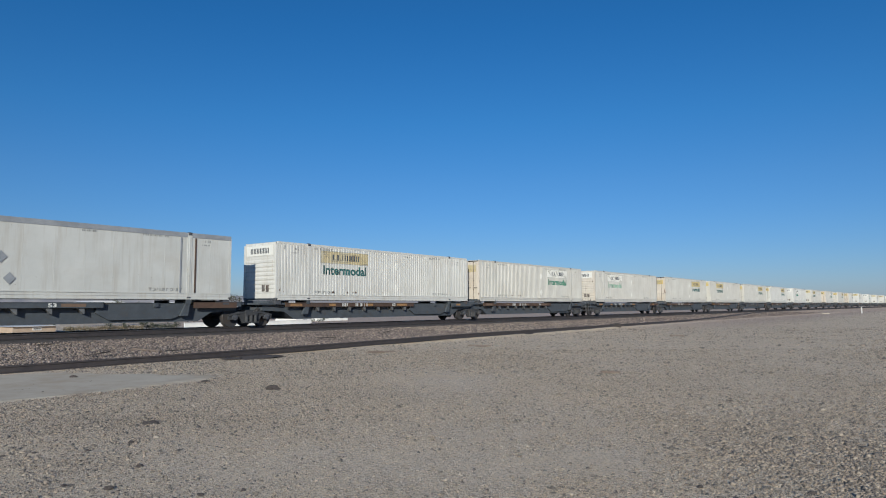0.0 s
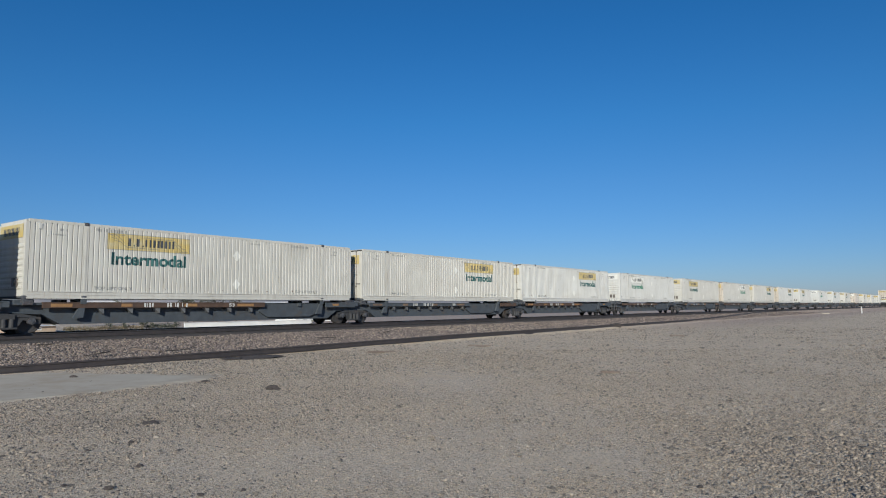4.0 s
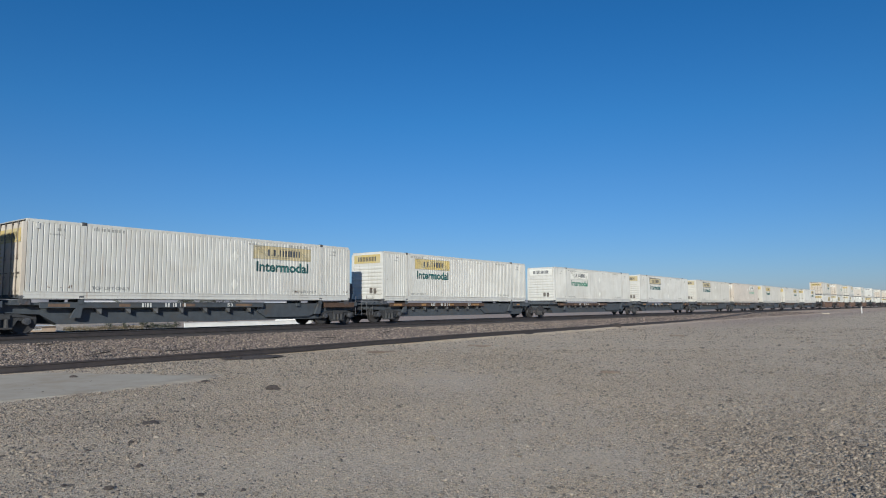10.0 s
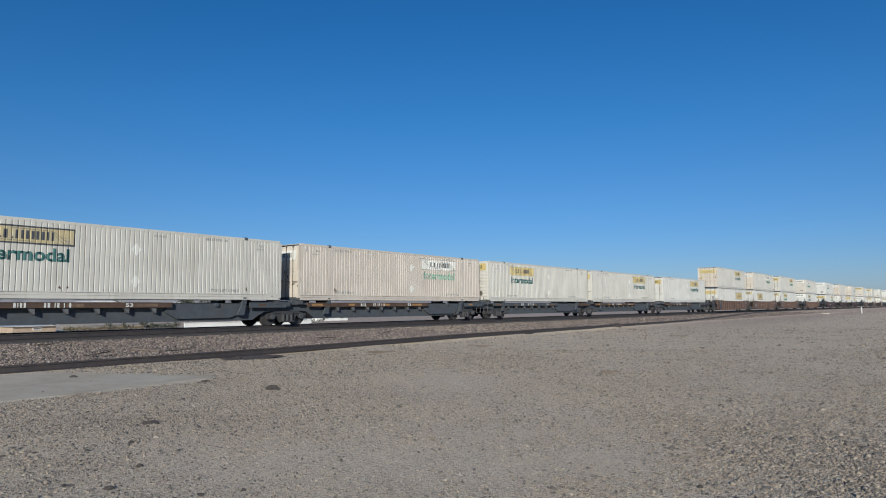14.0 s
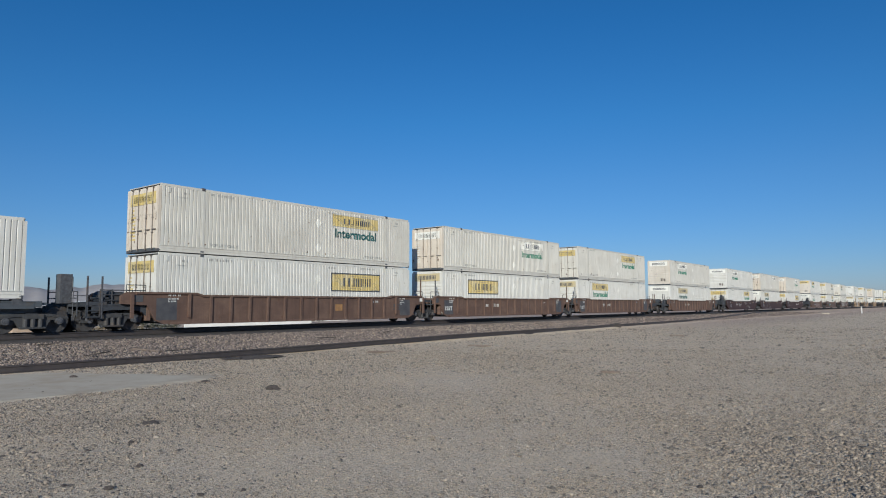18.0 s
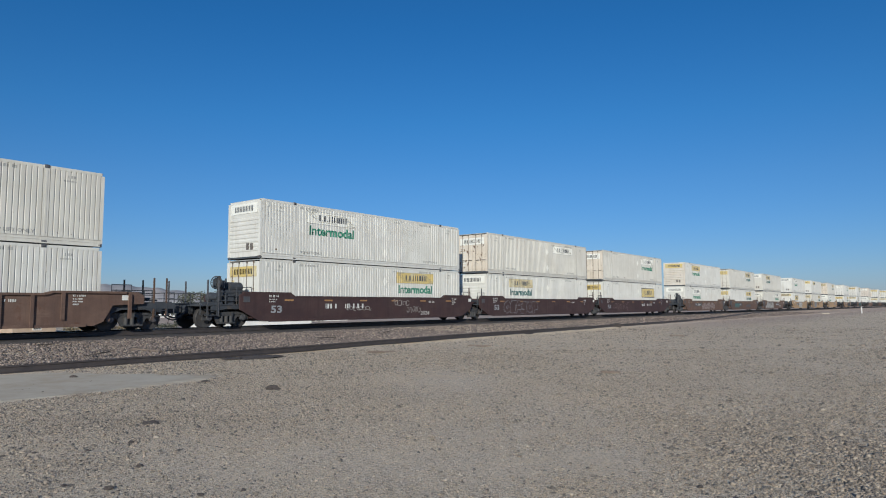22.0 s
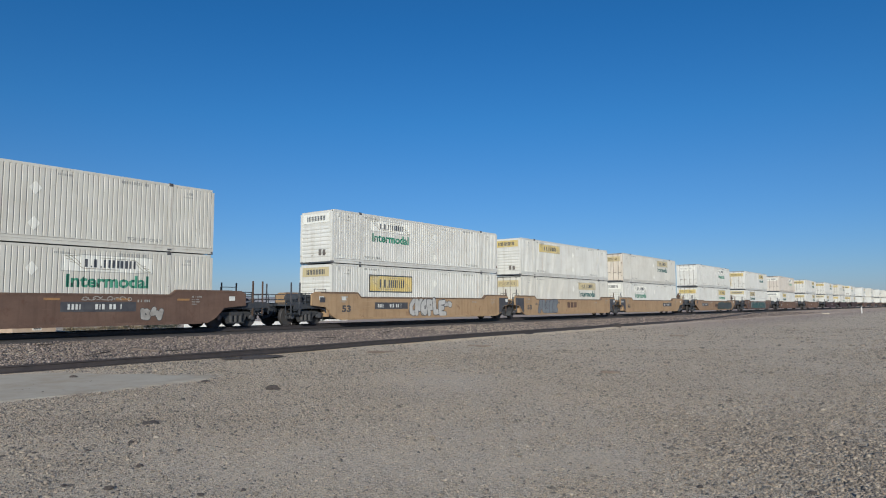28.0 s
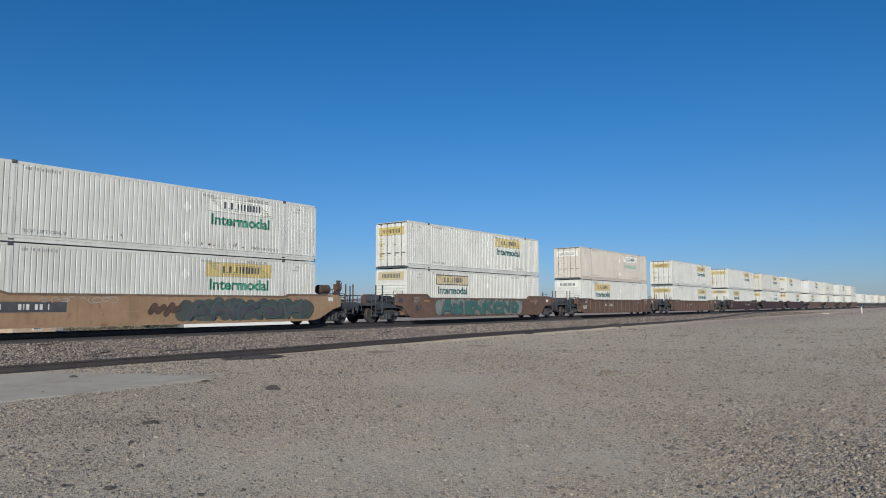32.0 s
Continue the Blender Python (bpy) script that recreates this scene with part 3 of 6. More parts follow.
JOINT = mesh_of("joint_bar", made((box, -0.45, 0.45, -0.05, -0.02, 0, 0.09), (tube, (-0.3, -0.05, 0.045), (-0.3, -0.075, 0.045), 0.02), (tube, (0.3, -0.05, 0.045), (0.3, -0.075, 0.045), 0.02), (tube, (0, -0.05, 0.045), (0, -0.075, 0.045), 0.02)), RAIL_STEEL)
build_track()


def build_slab():
    """The old paved crossing, its end ragged and drifted over with sand."""
    bm = bmesh.new()
    rng = random.Random(8)
    edge = [(-30, 12.6), (2, 12.75), (4.4, 12.8), (5.6, 12.72), (6.6, 12.9), (7.6, 13.1), (8.4, 13.2), (8.9, 13.6), (8.8, 14.1), (8.2, 14.6), (8.3, 15.1), (7.7, 15.6), (7.4, 16.3), (7.2, 17.0), (6.4, 17.5), (5.0, 17.85), (-30, 17.9)]
    pts = []
    for (s0, p0), (s1, p1) in zip(edge, edge[1:] + edge[:1]):
        k = 7 if abs(s1 - s0) < 3 else 14
        for i in range(k):
            f = i / k
            j = 0.03 if 2 < s0 < 9 else 0.01
            pts.append((s0 + (s1 - s0) * f + rng.uniform(-j, j), p0 + (p1 - p0) * f + rng.uniform(-j, j)))
    top = [bm.verts.new(flat(s, p, 0.022)) for s, p in pts]
    low = [bm.verts.new(flat(s + 0.12 * (1 if s > 6 else 0), p + (0.15 if p > 15 else -0.15), -0.02)) for s, p in pts]
    bm.faces.new(top)
    for i in range(len(pts)):
        j = (i + 1) % len(pts)
        bm.faces.new((top[i], low[i], low[j], top[j]))
    tagged(new("concrete_slab", mesh_of("concrete_slab", bm, CONCRETE)), "pale worn concrete slab half covered by sand beside the siding rail", "pavement", kind="structure")


build_slab()


def rocky(size, seed, squash=0.5):
    bm = bmesh.new()
    bmesh.ops.create_icosphere(bm, subdivisions=3, radius=0.5)
    for v in bm.verts:
        k = 1 + 0.55 * noise.noise(v.co * 2.4 + Vector((seed, 0, 0))) + 0.3 * noise.noise(v.co * 6 + Vector((0, seed, 0)))
        v.co = Vector((v.co.x * 1.25, v.co.y * 0.85, v.co.z * squash)) * k * size
    return bm


def build_debris():
    stones = ((-3.27, 12.9, 0.21, 0.6, 20, ROCK, "dark brown rock lying alone on the sand"), (-3.95, 9.1, 0.18, 0.3, 10, ROCK, "flat dark lump of broken asphalt on the gravel"),
              (-3.03, 6.75, 0.06, 0.6, 60, ROCK, "small dark stone on the gravel"), (11.9, 45.7, 0.75, 0.5, 40, ROCK, "dark lump of scrap beside the siding rail"),
              (-8.3, 15.0, 0.12, 0.6, 0, ROCK, "small stone lying on the concrete slab"), (-5.05, 14.15, 0.15, 0.35, 45, ROCK, "dark clod of earth at the edge of the slab"),
              (-2.94, 5.95, 0.10, 0.7, 30, ROCK, "angular dark stone on the gravel"), (-3.38, 6.03, 0.07, 0.6, 75, ROCK, "small dark stone on the gravel"), (-2.08, 5.8, 0.08, 0.6, 10, ROCK, "small dark stone on the gravel"),
              (-3.9, 7.4, 0.085, 0.6, 40, ROCK, "small dark stone on the gravel"), (-4.7, 7.2, 0.06, 0.6, 0, ROCK, "small dark stone on the gravel"), (-4.07, 10.2, 0.10, 0.6, 25, ROCK, "small dark stone on the gravel"),
              (-1.76, 5.95, 0.065, 0.7, 50, ROCK, "small dark stone on the sand"), (-3.64, 7.85, 0.09, 0.6, 15, ROCK, "small dark stone on the gravel"), (2.25, 5.95, 0.085, 0.6, 35, ROCK, "small dark stone on the gravel"),
              (3.12, 5.75, 0.09, 0.6, 0, ROCK, "dark stone among coarse gravel"), (4.55, 6.85, 0.08, 0.6, 70, ROCK, "dark stone among coarse gravel"), (2.77, 8.4, 0.07, 0.6, 20, ROCK, "small dark stone on the gravel"),
              (-5.6, 20.6, 1.1, 0.10, 30, ROCK, "long flat clod of dark earth beside the siding rail"), (-6.4, 20.2, 0.6, 0.12, 10, ROCK, "flat clod of dark earth beside the siding rail"),
              (3.17, 6.34, 0.12, 0.35, 5, PALE_ROCK, "flat pale stone among coarse gravel"), (-2.6, 6.1, 0.06, 0.5, 15, PALE_ROCK, "small pale stone on the sand"), (1.9, 8.9, 0.05, 0.5, 0, PALE_ROCK, "small pale stone on the gravel"))
    for k, (x, y, size, squash, turn, tone, label) in enumerate(stones):
        size *= 0.62 if 5 < k and size < 0.2 else 1.0
        ob = tagged(new("rock", mesh_of("rock", rocky(size, k * 3.3, squash), tone)), label, "rock")
        s, p = x * U.x + y * U.y, x * N.x + y * N.y
        ob.matrix_basis = pose(x, y, (0.022 if k == 4 else level(p) + swell(s, p)) + size * squash * 0.2, 0, 0, turn)
    for x, y, turn, ln in ((1.4, 25.8, 12, 0.9), (-9.6, 21.6, -28, 1.3), (11.8, 33.5, 8, 0.8), (3.9, 15.6, 2, 0.45), (-2.1, 22.6, 30, 1.0)):
        bm = made((box, -ln / 2, ln / 2, -0.05, 0.05, 0, 0.05))
        bmesh.ops.bevel(bm, geom=bm.edges[:], offset=0.01, segments=1, affect="EDGES")
        ob = tagged(new("timber_scrap", mesh_of("timber_scrap", bm, WOOD)), "weathered splinter of timber lying on the ground", "debris")
        p = x * N.x + y * N.y
        ob.matrix_basis = pose(x, y, level(p) + 0.015, 0, 2, turn)
    rng = random.Random(77)
    for s, p, turn, ln in ((9.7, 24.4, 20, 0.9), (9.2, 19.8, -8, 0.7), (11.6, 19.6, 4, 0.9), (19.6, 21.6, -15, 0.8), (24.5, 22.4, 10, 0.8)):
        twig, bm = tagged(new("twig"), "dry dark forked twig lying on the ballast", "twig"), bmesh.new()
        at = Vector((-ln / 2, 0, 0.05))
        while at.x < ln / 2:
            to = at + Vector((ln * 0.2, rng.uniform(-0.08, 0.08), rng.uniform(-0.02, 0.03)))
            tube(bm, at, to, 0.022, 6, 0.018)
            tube(bm, to, to + Vector((rng.uniform(0.1, 0.3), rng.choice((-1, 1)) * rng.uniform(0.08, 0.2), rng.uniform(0.02, 0.12))), 0.013, 5, 0.006)
            at = to
        part("branch", bm, ROCK, twig)
        spot = flat(s, p, level(p) + 0.03)
        twig.matrix_basis = pose(spot.x, spot.y, spot.z, 0, 0, HEAD + turn)
    q = flat(123.5, 16.6)
    bm = made((box, -0.6, 0.6, -0.5, 0.5, -0.05, 0.16))
    bmesh.ops.bevel(bm, geom=bm.edges[:], offset=0.04, segments=2, affect="EDGES")
    ob = tagged(new("pale_block", mesh_of("pale_block", bm, CONCRETE)), "low pale concrete block lying in the yard", "block")
    ob.matrix_basis = pose(q.x, q.y, 0, 0, 0, HEAD)
    q = flat(133.26, 12.55)
    post = tagged(new("marker_post"), "thin white marker post standing in the yard", "post")
    part("post", made((box, -0.065, 0.065, -0.05, 0.05, -0.2, 1.12)), WALL_WHITE, post)
    part("cap", made((box, -0.08, 0.08, -0.065, 0.065, 1.12, 1.18)), GREY_TRIM, post)
    post.matrix_basis = pose(q.x, q.y, 0, 0, 0, 20)


build_debris()


# ---------------------------------------------------------------- the land behind the train
def build_behind():
    # low white wall along the road behind
    wall = tagged(new("low_white_wall"), "long low white boundary wall on the land behind the tracks", "wall")
    part("panel", made((box, 0, 20.0, -0.1, 0.1, -0.3, 0.54)), WALL_WHITE, wall)
    part("coping", made((box, -0.05, 20.05, -0.16, 0.16, 0.54, 0.62)), WALL_WHITE, wall)
    p = flat(45.5, 75.5, -1.05)
    wall.matrix_basis = pose(p.x, p.y, p.z, 0, 0, HEAD)
    for s0, perp, w, h, mat_w, mat_r, label in ((26.8, 76, 4.1, 0.62, WALL_TAN, ROOF_WHITE, "small tan outbuilding with a low white roof behind the tracks"),
                                               (66.8, 80, 3.2, 0.8, WALL_WHITE, ROOF_WHITE, "small white shed on the land behind the tracks"),
                                               (78.5, 88, 7.0, 1.0, WALL_WHITE, ROOF_WHITE, "low white outbuilding with a flat roof behind the tracks"),
                                               (62.0, 140, 9.0, 3.2, WALL_TAN, ROOF_WHITE, "tan bungalow with a pale low roof behind the tracks"),
                                               (84.0, 150, 11.0, 3.0, WALL_WHITE, ROOF_WHITE, "white bungalow with a pale low roof behind the tracks"),
                                               (118.0, 150, 10.0, 3.2, WALL_TAN, ROOF_WHITE, "tan house with a pale roof behind the tracks")):
        house = tagged(new("outbuilding"), label, "building")
        d = 4.0 + w * 0.3
        part("wall", made((box, 0, w, 0, d, -0.3, h)), mat_w, house)
        rise, run = (0.05, 0.2) if s0 == 26.8 else (0.096 * d, w * 0.2)
        part("roof", made((prism, [(-0.25, h), (w + 0.25, h), (w - run, h + rise), (run, h + rise)], -0.3, d + 0.3)), mat_r, house)
        for k in range(max(1, int(w / 3.2))):
            x = w * (k + 0.55) / max(1, int(w / 3.2))
            win = part("window", made((box, x - 0.42, x + 0.42, -0.03, 0.05, h * 0.35, h * 0.35 + min(0.9, h * 0.45))), WALL_WHITE, house)
            part("pane", made((box, x - 0.34, x + 0.34, -0.045, 0.0, h * 0.35 + 0.08, h * 0.35 + min(0.9, h * 0.45) - 0.08)), DARK_GLASS, win)
        p = flat(s0, perp, level(perp))
        house.matrix_basis = pose(p.x, p.y, p.z, 0, 0, HEAD)

    def leaves(bm, centre, rad, count, rng, size):
        for _ in range(count):
            d = Vector((rng.gauss(0, 1), rng.gauss(0, 1), rng.gauss(0, 0.8)))
            d = d.normalized() * rad * rng.random() ** 0.45
            c, a, b = Vector(centre) + d, rng.uniform(0, 6.3), rng.uniform(-0.9, 0.9)
            e = Vector((math.cos(a), math.sin(a), b)).normalized() * size * rng.uniform(0.6, 1.3)
            f = e.cross(Vector((rng.gauss(0, 1), rng.gauss(0, 1), 1))).normalized() * size * 0.5
            v = [bm.verts.new(c + q) for q in (-e, -f, e, f)]
            bm.faces.new(v)

    rng = random.Random(21)

    def limb(bm, p0, d, ln, r, depth, tips):
        p1 = p0 + d * ln
        tube(bm, p0, p1, r, 6, r * 0.68)
        tips.append(p1)
        if depth == 0:
            return
        for _ in range(rng.choice((2, 3, 3))):
            e = (d + Vector((rng.gauss(0, 0.5), rng.gauss(0, 0.5), rng.gauss(0.12, 0.3)))).normalized()
            limb(bm, p1, e, ln * rng.uniform(0.62, 0.85), r * 0.62, depth - 1, tips)

    for s, perp, h, leafy, label in ((23.7, 79, 10.6, False, "bare leafless tree with fine drooping twigs behind the tracks"),
                                     (48.5, 92, 3.9, True, "small dusty green tree behind the tracks"), (55.0, 96, 2.9, True, "dusty green shrub behind the tracks"),
                                     (60.9, 100, 4.9, True, "grey green dusty tree with thin crown behind the tracks"), (63.2, 102, 6.0, True, "grey green dusty tree with thin crown behind the tracks"),
                                     (65.6, 99, 5.4, True, "dusty tree with sparse twiggy crown behind the tracks"), (68.0, 103, 6.4, True, "dusty tree with sparse twiggy crown behind the tracks"),
                                     (70.2, 100, 5.8, True, "dusty tree with sparse twiggy crown behind the tracks"),
                                     (36.5, 76, 1.25, True, "low green hedge bush beside the white wall"), (38.4, 76.2, 1.15, True, "low green hedge bush beside the white wall"),
                                     (40.2, 75.9, 1.3, True, "low green hedge bush beside the white wall"), (41.9, 76.1, 1.2, True, "low green hedge bush beside the white wall"),
                                     (44.4, 75.8, 1.25, True, "low green hedge bush beside the white wall"), (66.4, 75.9, 1.1, True, "low green hedge bush beside the white wall"), (67.6, 75.7, 1.0, True, "low green hedge bush beside the white wall"),
                                     (58, 120, 4.6, True, "dusty desert tree behind the tracks"), (74, 110, 3.2, True, "grey green desert tree behind the tracks"),
                                     (86, 112, 3.4, True, "dusty tree behind the tracks"), (34, 84, 1.4, True, "low dusty green bush behind the tracks"),
                                     (39, 82, 1.3, True, "low dusty green bush behind the tracks"), (43, 80, 1.4, True, "low green bush beside the white wall"),
                                     (70.5, 78, 1.1, True, "low dusty bush behind the tracks"), (330, 95, 7.5, True, "far dark tree beyond the train"), (348, 92, 8.0, True, "far dark tree beyond the train")):
        tree = tagged(new("tree" if h > 2 else "bush"), label, "tree" if h > 2 else "bush")
        bm, tips = bmesh.new(), []
        limb(bm, Vector((0, 0, -0.2)), Vector((rng.gauss(0, 0.08), rng.gauss(0, 0.08), 1)).normalized(), h * 0.3, h * 0.022, 6 if not leafy else 3, tips)
        part("trunk", bm, BARK, tree)
        if leafy:
            bm = bmesh.new()
            for t in tips[1:]:
                leaves(bm, t, h * 0.13, 18 if "sparse" in label else 26, rng, h * (0.022 if "sparse" in label else 0.028))
            part("crown", bm, LEAF, tree)
        p = flat(s, perp, level(perp))
        tree.matrix_basis = pose(p.x, p.y, p.z, 0, 0, rng.uniform(0, 360))

    for s0, length, tall, tone, label in ((41.2, 4.3, 0.50, LEAF, "low dark green hedge running up to the white wall"), (32.0, 9.0, 0.34, DRY, "low dry tan brush on the bank behind the tracks")):
        hedge, bm = tagged(new("hedge"), label, "hedge"), bmesh.new()
        for k in range(int(length * 9)):
            x = k / 9
            leaves(bm, (x, rng.uniform(-0.3, 0.3), tall * (0.6 + 0.5 * noise.noise((x * 0.8, 0, 2)))), 0.34, 30, rng, 0.085)
        part("foliage", bm, tone, hedge)
        bm = bmesh.new()
        for k in range(int(length * 2)):
            tube(bm, (0.5 * k, rng.uniform(-0.1, 0.1), -0.2), (0.5 * k + rng.uniform(-0.2, 0.2), rng.uniform(-0.2, 0.2), tall), 0.025, 5, 0.012)
        part("stems", bm, BARK, hedge)["kind"] = "stuff"
        p = flat(s0, 76.6, -1.05)
        hedge.matrix_basis = pose(p.x, p.y, p.z, 0, 0, HEAD)

    # far hills along the horizon
    verts, faces = [], []
    steps = 420
    for i in range(steps + 1):
        a = radians(-70 + 112 * i / steps)
        x = i / steps
        ridge = 92 + 26 * noise.noise((x * 9, 1.0, 0)) + 26 * noise.noise((x * 24, 2.0, 0)) + 12 * noise.noise((x * 60, 3.0, 0)) + 7 * noise.noise((x * 150, 3.0, 0))
        deg = math.degrees(a)
        ridge *= float(np.interp(deg, [-70, -36, -30, -26, -23, -20, -14, -6, 4, 20, 42], [0.9, 0.85, 0.95, 1.02, 0.84, 0.62, 0.50, 0.40, 0.30, 0.25, 0.2]))
        for k, (d, h) in enumerate(((2500, -3), (2750, 0.35), (2950, 0.7), (3150, 1.0), (3500, 0.3), (3700, -0.05))):
            z = h * ridge if k else -3
            z += 0 if k in (0, 5) else 13 * noise.noise((x * 90, k * 1.7, 5))
            verts.append((d * math.sin(a), d * math.cos(a), z))
    for i in range(steps):
        for k in range(5):
            faces.append((i * 6 + k, (i + 1) * 6 + k, (i + 1) * 6 + k + 1, i * 6 + k + 1))
    tagged(new("hills", solid("hills", verts, faces, HILL)), "low bare brown hills along the horizon, paled by haze put into their colour", "hills", kind="structure")


build_behind()

# ---------------------------------------------------------------- containers
HALF, WIDE, TALL = 8.075, 1.295, 2.90


def corrugation():
    """Break points of the side's profile: x, and how far the sheet lies in."""
    xs, ds = [], []
    for xa, xb in ((-HALF + 0.13, -HALF + 1.98), (-HALF + 2.20, HALF - 2.20), (HALF - 1.98, HALF - 0.13)):
        n = round((xb - xa) / 0.192)
        p = (xb - xa) / n
        for i in range(n):
            x = xa + i * p
            xs += [x + 0.012, x + 0.028, x + p - 0.028, x + p - 0.012]
            ds += [0.03, 0.0, 0.0, 0.03]
    return np.array(xs), np.array(ds)


CX, CD = corrugation()


def side_sheet():
    bm = bmesh.new()
    xs = np.concatenate([[-HALF + 0.12], CX, [HALF - 0.12]])
    ds = np.concatenate([[0.034], CD, [0.034]])
    out = [[bm.verts.new((x, -WIDE + 0.004 + d, z)) for x, d in zip(xs, ds)] for z in (0.28, 2.82)]
    back = [[bm.verts.new((x, -WIDE + 0.07, z)) for x in (xs[0], xs[-1])] for z in (0.28, 2.82)]
    for i in range(len(xs) - 1):
        bm.faces.new((out[0][i], out[0][i + 1], out[1][i + 1], out[1][i]))
    bm.faces.new((back[0][1], back[0][0], back[1][0], back[1][1]))
    bm.faces.new((out[0][0], out[1][0], back[1][0], back[0][0]))
    bm.faces.new((out[0][-1], back[0][1], back[1][1], out[1][-1]))
    return mesh_of("side_panel", bm, PAINTS[0])


def laid(bm, lift=0.004):
    """Cut a flat mesh in x, z at the corrugation's edges and press it on to the side."""
    lo, hi = min(v.co.x for v in bm.verts), max(v.co.x for v in bm.verts)
    for x in CX:
        if lo < x < hi:
            bmesh.ops.bisect_plane(bm, geom=bm.verts[:] + bm.edges[:] + bm.faces[:], plane_co=(x, 0, 0), plane_no=(1, 0, 0))
    for v in bm.verts:
        v.co.y = -WIDE + 0.004 - lift + float(np.interp(v.co.x, CX, CD))
    for f in bm.faces:
        f.normal_update()
        if f.normal.y > 0:
            f.normal_flip()
    return bm


def flat_on(bm, y):
    for v in bm.verts:
        v.co.y = y
    for f in bm.faces:
        f.normal_update()
        if f.normal.y > 0:
            f.normal_flip()
    return bm


def card(bm, pts):
    bm.faces.new([bm.verts.new((x, 0, z)) for x, z in pts])


def rect(bm, x0, x1, z0, z1):
    card(bm, [(x0, z0), (x1, z0), (x1, z1), (x0, z1)])


def frame_bars(bm, x0, x1, z0, z1, w):
    rect(bm, x0, x1, z0, z0 + w)
    rect(bm, x0, x1, z1 - w, z1)
    rect(bm, x0, x0 + w, z0 + w, z1 - w)
    rect(bm, x1 - w, x1, z0 + w, z1 - w)


def name_blocks(bm, x0, x1, z0, z1):
    """The owner's name as plain upright blocks between slanting scrolls."""
    w, h = x1 - x0, z1 - z0
    a, b = x0 + 0.24 * w, x0 + 0.79 * w
    cells = (0.08, 0.02, 0.105, 0.02, 0.14, 0.14, 0.14, 0.13)
    x, gap = a, (b - a - sum(cells) * (b - a)) / 7
    for k, c in enumerate(cells):
        ww = c * (b - a)
        if c < 0.12:
            rect(bm, x, x + ww * (1 if c < 0.05 else 0.6), z0 + 0.27 * h, z0 + (0.36 if c < 0.05 else 0.74) * h)
        else:
            rect(bm, x, x + ww * 0.34, z0 + 0.27 * h, z0 + 0.74 * h)
            rect(bm, x + ww * 0.66, x + ww, z0 + 0.27 * h, z0 + 0.74 * h)
        x += ww + gap


def scrolls(bm, x0, x1, z0, z1):
    """Thin ribbon outlines that curl down from one upper corner and to the other lower one."""
    w, h = x1 - x0, z1 - z0
    for q in (0, 1):
        spot = lambda u, v: (x0 + u * w, z0 + v * h) if q == 0 else (x1 - u * w, z1 - v * h)
        for line in ([(0.03, 0.90), (0.08, 0.80), (0.12, 0.62), (0.17, 0.40), (0.22, 0.20)], [(0.08, 0.92), (0.13, 0.78), (0.17, 0.60), (0.20, 0.42)], [(0.03, 0.90), (0.20, 0.90)], [(0.22, 0.20), (0.60, 0.16)], [(0.05, 0.72), (0.11, 0.66)], [(0.09, 0.55), (0.15, 0.50)]):
            for a, c in zip(line, line[1:]):
                p, r = Vector(spot(*a)), Vector(spot(*c))
                d = (r - p).normalized() * 0.010
                card(bm, [(p.x - d.y, p.y + d.x), (p.x + d.y, p.y - d.x), (r.x + d.y, r.y - d.x), (r.x - d.y, r.y + d.x)])


def flatmesh(name, calls, material, lift):
    return mesh_of(name, laid(made(*calls), lift), material)


S0, S1 = -HALF + 2.87, -HALF + 6.45          # the sign along the side
SMALL, BIG = (S0, S1, 1.96, 2.62), (S0 - 0.05, S1 + 0.17, 1.40, 2.40)


def word(text, x, z, w, h, material, lift=0.006):
    bm = letters(text, w, h)
    for v in bm.verts:
        v.co.x += x
        v.co.z += z
    return mesh_of("lettering", laid(bm, lift), material)


